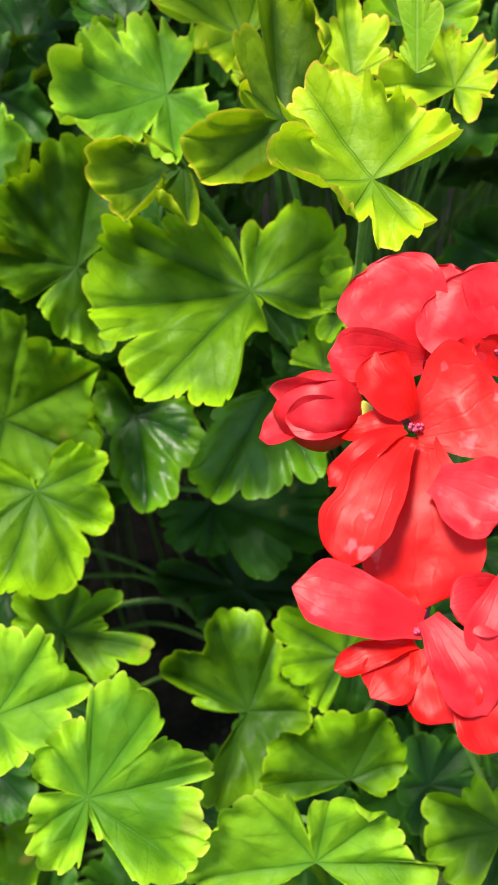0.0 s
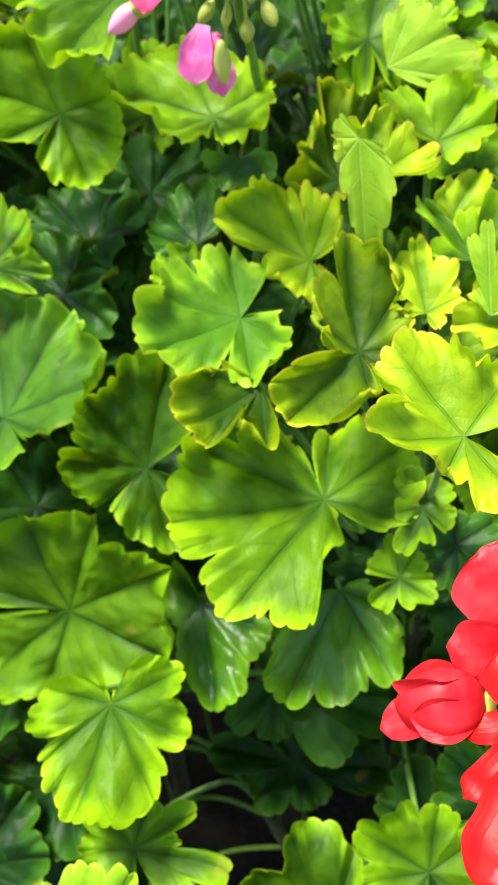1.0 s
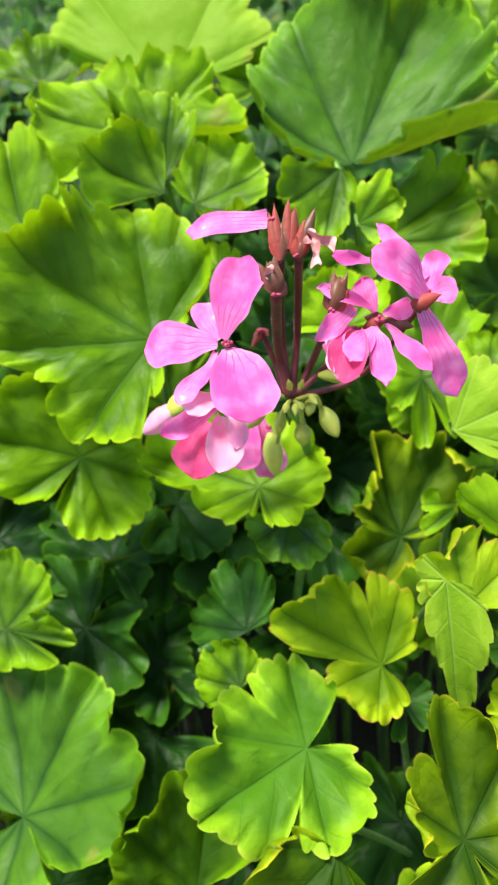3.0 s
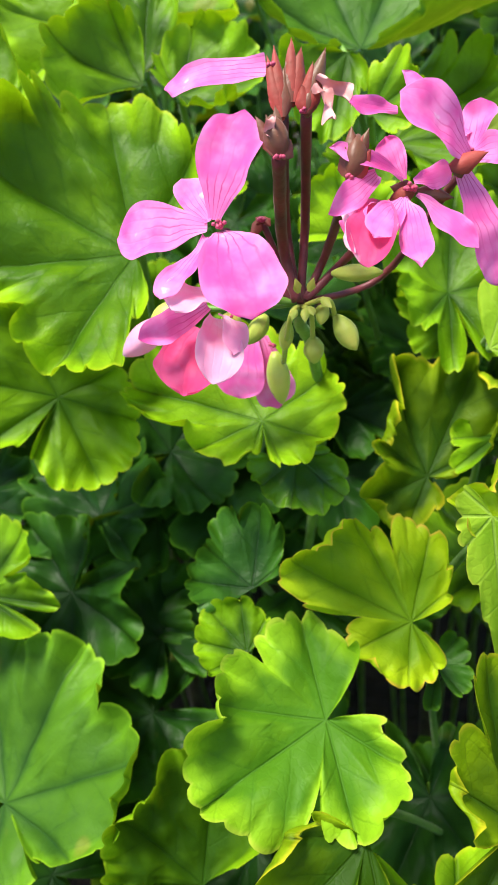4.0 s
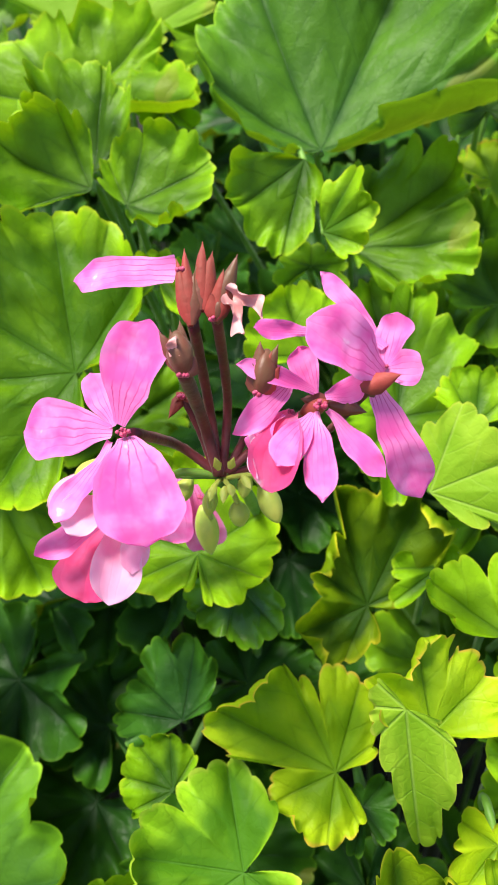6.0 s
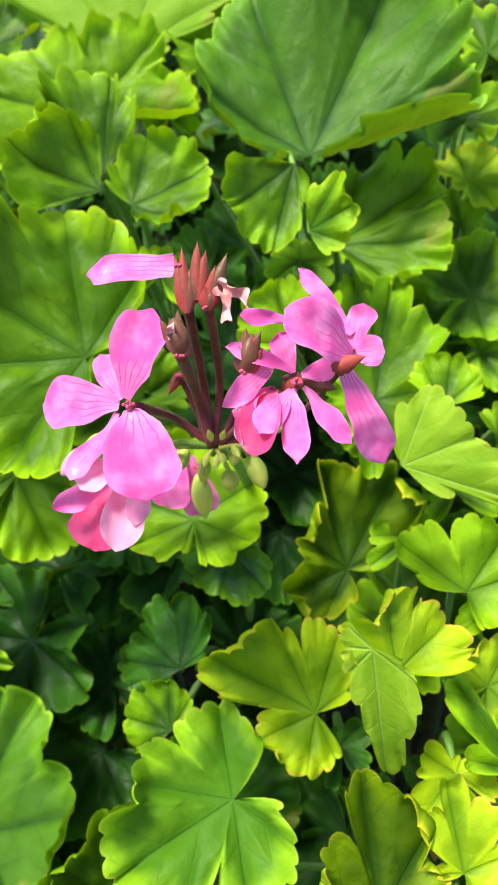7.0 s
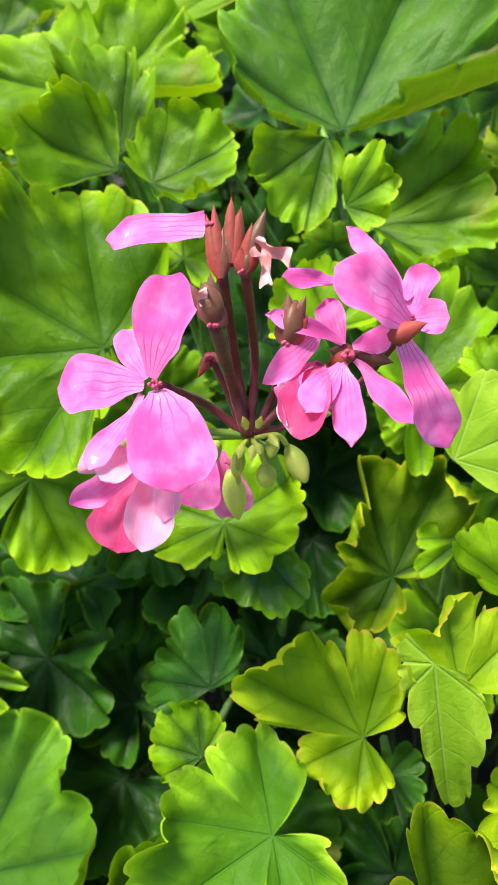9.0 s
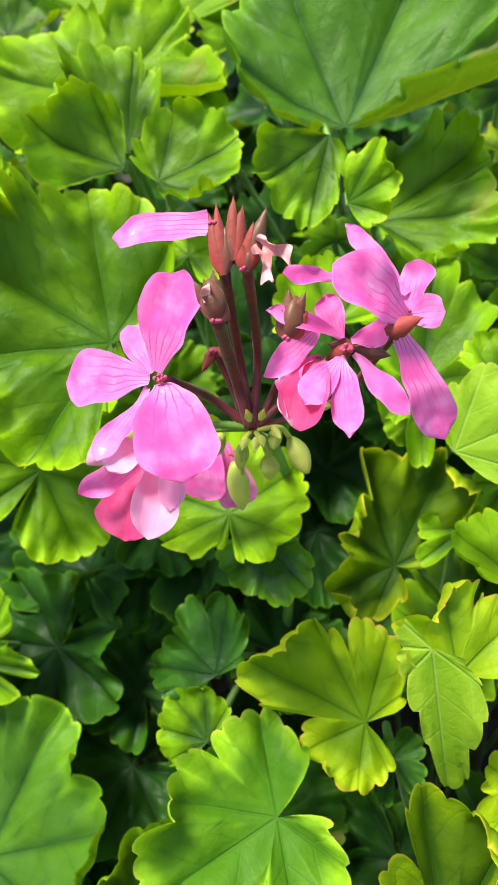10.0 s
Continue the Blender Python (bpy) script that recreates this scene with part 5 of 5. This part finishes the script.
scarlet_flower = bloom(red, (0.0430, 0.1346, 0.6574), SCARLET, "open scarlet flower with a dark throat", "flower")
petal(scarlet_flower, (0.0430, 0.1338, 0.6567), (0.0584, 0.1385, 0.6636), (-0.20, -0.53, 0.82), 24.2, SCARLET, bend=-16, cup=18, claw=0.30, ruffle=1.0)
petal(scarlet_flower, (0.0435, 0.1331, 0.6560), (0.0432, 0.1032, 0.6443), (-0.15, -0.36, 0.92), 21.9, SCARLET, bend=-22, cup=20, claw=0.30, ruffle=1.0)
petal(scarlet_flower, (0.0452, 0.1209, 0.6580), (0.0559, 0.1123, 0.6598), (-0.41, -0.33, 0.85), 14.3, SCARLET_PINK, bend=-22, cup=22, claw=0.40, ruffle=1.0)
petal(scarlet_flower, (0.0412, 0.1308, 0.6582), (0.0288, 0.1069, 0.6507), (-0.17, -0.21, 0.96), 13.5, SCARLET, bend=-26, cup=34, claw=0.35, ruffle=1.0)
petal(scarlet_flower, (0.0407, 0.1326, 0.6586), (0.0267, 0.1223, 0.6532), (-0.13, -0.32, 0.94), 6.2, SCARLET, bend=-30, cup=30, claw=0.40, ruffle=1.0)
petal(scarlet_flower, (0.0414, 0.1349, 0.6593), (0.0351, 0.1435, 0.6681), (-0.25, -0.78, 0.58), 11.1, SCARLET, bend=-26, cup=30, claw=0.40, ruffle=1.0)
petal(scarlet_flower, (0.0408, 0.1344, 0.6575), (0.0277, 0.1341, 0.6559), (-0.11, -0.25, 0.96), 6.4, SCARLET, bend=-14, cup=30, claw=0.40, ruffle=1.0)
upper_scarlet_flower = bloom(red, (0.0452, 0.1513, 0.6592), SCARLET_PINK, "scarlet flower seen from its back", "flower")
petal(upper_scarlet_flower, (0.0469, 0.1514, 0.6591), (0.0347, 0.1656, 0.6726), (-0.04, -0.71, 0.71), 21.7, SCARLET_PINK, bend=-20, cup=20, claw=0.40, ruffle=1.0)
petal(upper_scarlet_flower, (0.0455, 0.1498, 0.6605), (0.0262, 0.1483, 0.6626), (0.12, -0.86, 0.49), 13.4, SCARLET_PINK, bend=-22, cup=24, claw=0.40, ruffle=1.0)
petal(upper_scarlet_flower, (0.0478, 0.1540, 0.6629), (0.0510, 0.1658, 0.6723), (-0.28, -0.55, 0.79), 12.5, SCARLET_PINK, bend=-14, cup=20, claw=0.40, ruffle=1.0)
petal(upper_scarlet_flower, (0.0431, 0.1399, 0.6597), (0.0544, 0.1497, 0.6664), (0.28, -0.74, 0.61), 5.6, SCARLET, bend=-12, cup=24, claw=0.40, ruffle=1.0)
petal(upper_scarlet_flower, (0.0456, 0.1512, 0.6563), (0.0442, 0.1570, 0.6619), (-0.15, -0.71, 0.69), 10.4, SCARLET, bend=-12, cup=20, claw=0.40, ruffle=1.0)
side_scarlet_flower = bloom(red, (0.0600, 0.1509, 0.6627), SCARLET_PINK, "scarlet flower seen from its side", "flower")
petal(side_scarlet_flower, (0.0612, 0.1494, 0.6611), (0.0476, 0.1593, 0.6720), (-0.03, -0.75, 0.66), 21.0, SCARLET_PINK, bend=-22, cup=22, claw=0.40, ruffle=1.0)
petal(side_scarlet_flower, (0.0595, 0.1509, 0.6655), (0.0610, 0.1630, 0.6754), (-0.22, -0.60, 0.77), 16.4, SCARLET_PINK, bend=-20, cup=22, claw=0.40, ruffle=1.0)
petal(side_scarlet_flower, (0.0623, 0.1478, 0.6596), (0.0557, 0.1506, 0.6657), (0.01, -0.91, 0.42), 7.7, SCARLET, bend=-10, cup=22, claw=0.40, ruffle=1.0)
scarlet_bud = bloom(red, (0.0304, 0.1408, 0.6578), SCARLET_PINK, "half-open round scarlet flower bud", "flower", 0.4)
bud(scarlet_bud, (0.0333, 0.1419, 0.6550), (0.0163, 0.1379, 0.6573), 15.9, SCARLET_PINK, "rounded heart of the bud")
petal(scarlet_bud, (0.0321, 0.1433, 0.6586), (0.0154, 0.1402, 0.6610), (0.22, -0.90, 0.37), 9.2, SCARLET_PINK, bend=-30, cup=60, claw=0.50, ruffle=1.0)
petal(scarlet_bud, (0.0318, 0.1382, 0.6566), (0.0185, 0.1347, 0.6582), (0.26, -0.67, 0.70), 9.7, SCARLET_PINK, bend=-34, cup=60, claw=0.50, ruffle=1.0)
petal(scarlet_bud, (0.0313, 0.1392, 0.6541), (0.0133, 0.1368, 0.6510), (-0.13, -0.26, 0.96), 9.0, SCARLET_PINK, bend=-24, cup=50, claw=0.50, ruffle=1.0)
bud(scarlet_bud, (0.0356, 0.1406, 0.6543), (0.0302, 0.1399, 0.6556), 5.8, BUD, "green calyx")
low_scarlet_flower = bloom(red, (0.0426, 0.1000, 0.6441), SCARLET, "open scarlet flower facing down", "flower")
petal(low_scarlet_flower, (0.0429, 0.1000, 0.6441), (0.0209, 0.1033, 0.6496), (0.18, -0.34, 0.92), 12.4, SCARLET_PINK, bend=-18, cup=26, claw=0.40, ruffle=1.0)
petal(low_scarlet_flower, (0.0418, 0.0979, 0.6422), (0.0280, 0.0928, 0.6417), (-0.00, -0.09, 1.00), 5.1, SCARLET, bend=-16, cup=24, claw=0.40, ruffle=1.0)
petal(low_scarlet_flower, (0.0427, 0.0972, 0.6415), (0.0342, 0.0890, 0.6401), (-0.03, -0.13, 0.99), 9.4, SCARLET, bend=-16, cup=20, claw=0.40, ruffle=1.0)
petal(low_scarlet_flower, (0.0430, 0.0968, 0.6424), (0.0473, 0.0853, 0.6393), (-0.21, -0.32, 0.92), 12.0, SCARLET, bend=-16, cup=20, claw=0.40, ruffle=1.0)
petal(low_scarlet_flower, (0.0437, 0.1006, 0.6459), (0.0522, 0.0858, 0.6420), (-0.09, -0.30, 0.95), 10.6, SCARLET_PINK, bend=-22, cup=26, claw=0.40, ruffle=1.0)
petal(low_scarlet_flower, (0.0493, 0.0942, 0.6420), (0.0538, 0.0813, 0.6390), (-0.25, -0.30, 0.92), 10.0, SCARLET, bend=-18, cup=22, claw=0.40, ruffle=1.0)
petal(low_scarlet_flower, (0.0583, 0.1046, 0.6467), (0.0470, 0.1006, 0.6497), (0.37, -0.40, 0.84), 11.3, SCARLET_PINK, bend=-26, cup=30, claw=0.40, ruffle=1.0)
petal(low_scarlet_flower, (0.0572, 0.1062, 0.6511), (0.0529, 0.0926, 0.6456), (-0.19, -0.32, 0.93), 10.1, SCARLET_PINK, bend=-26, cup=30, claw=0.40, ruffle=1.0)
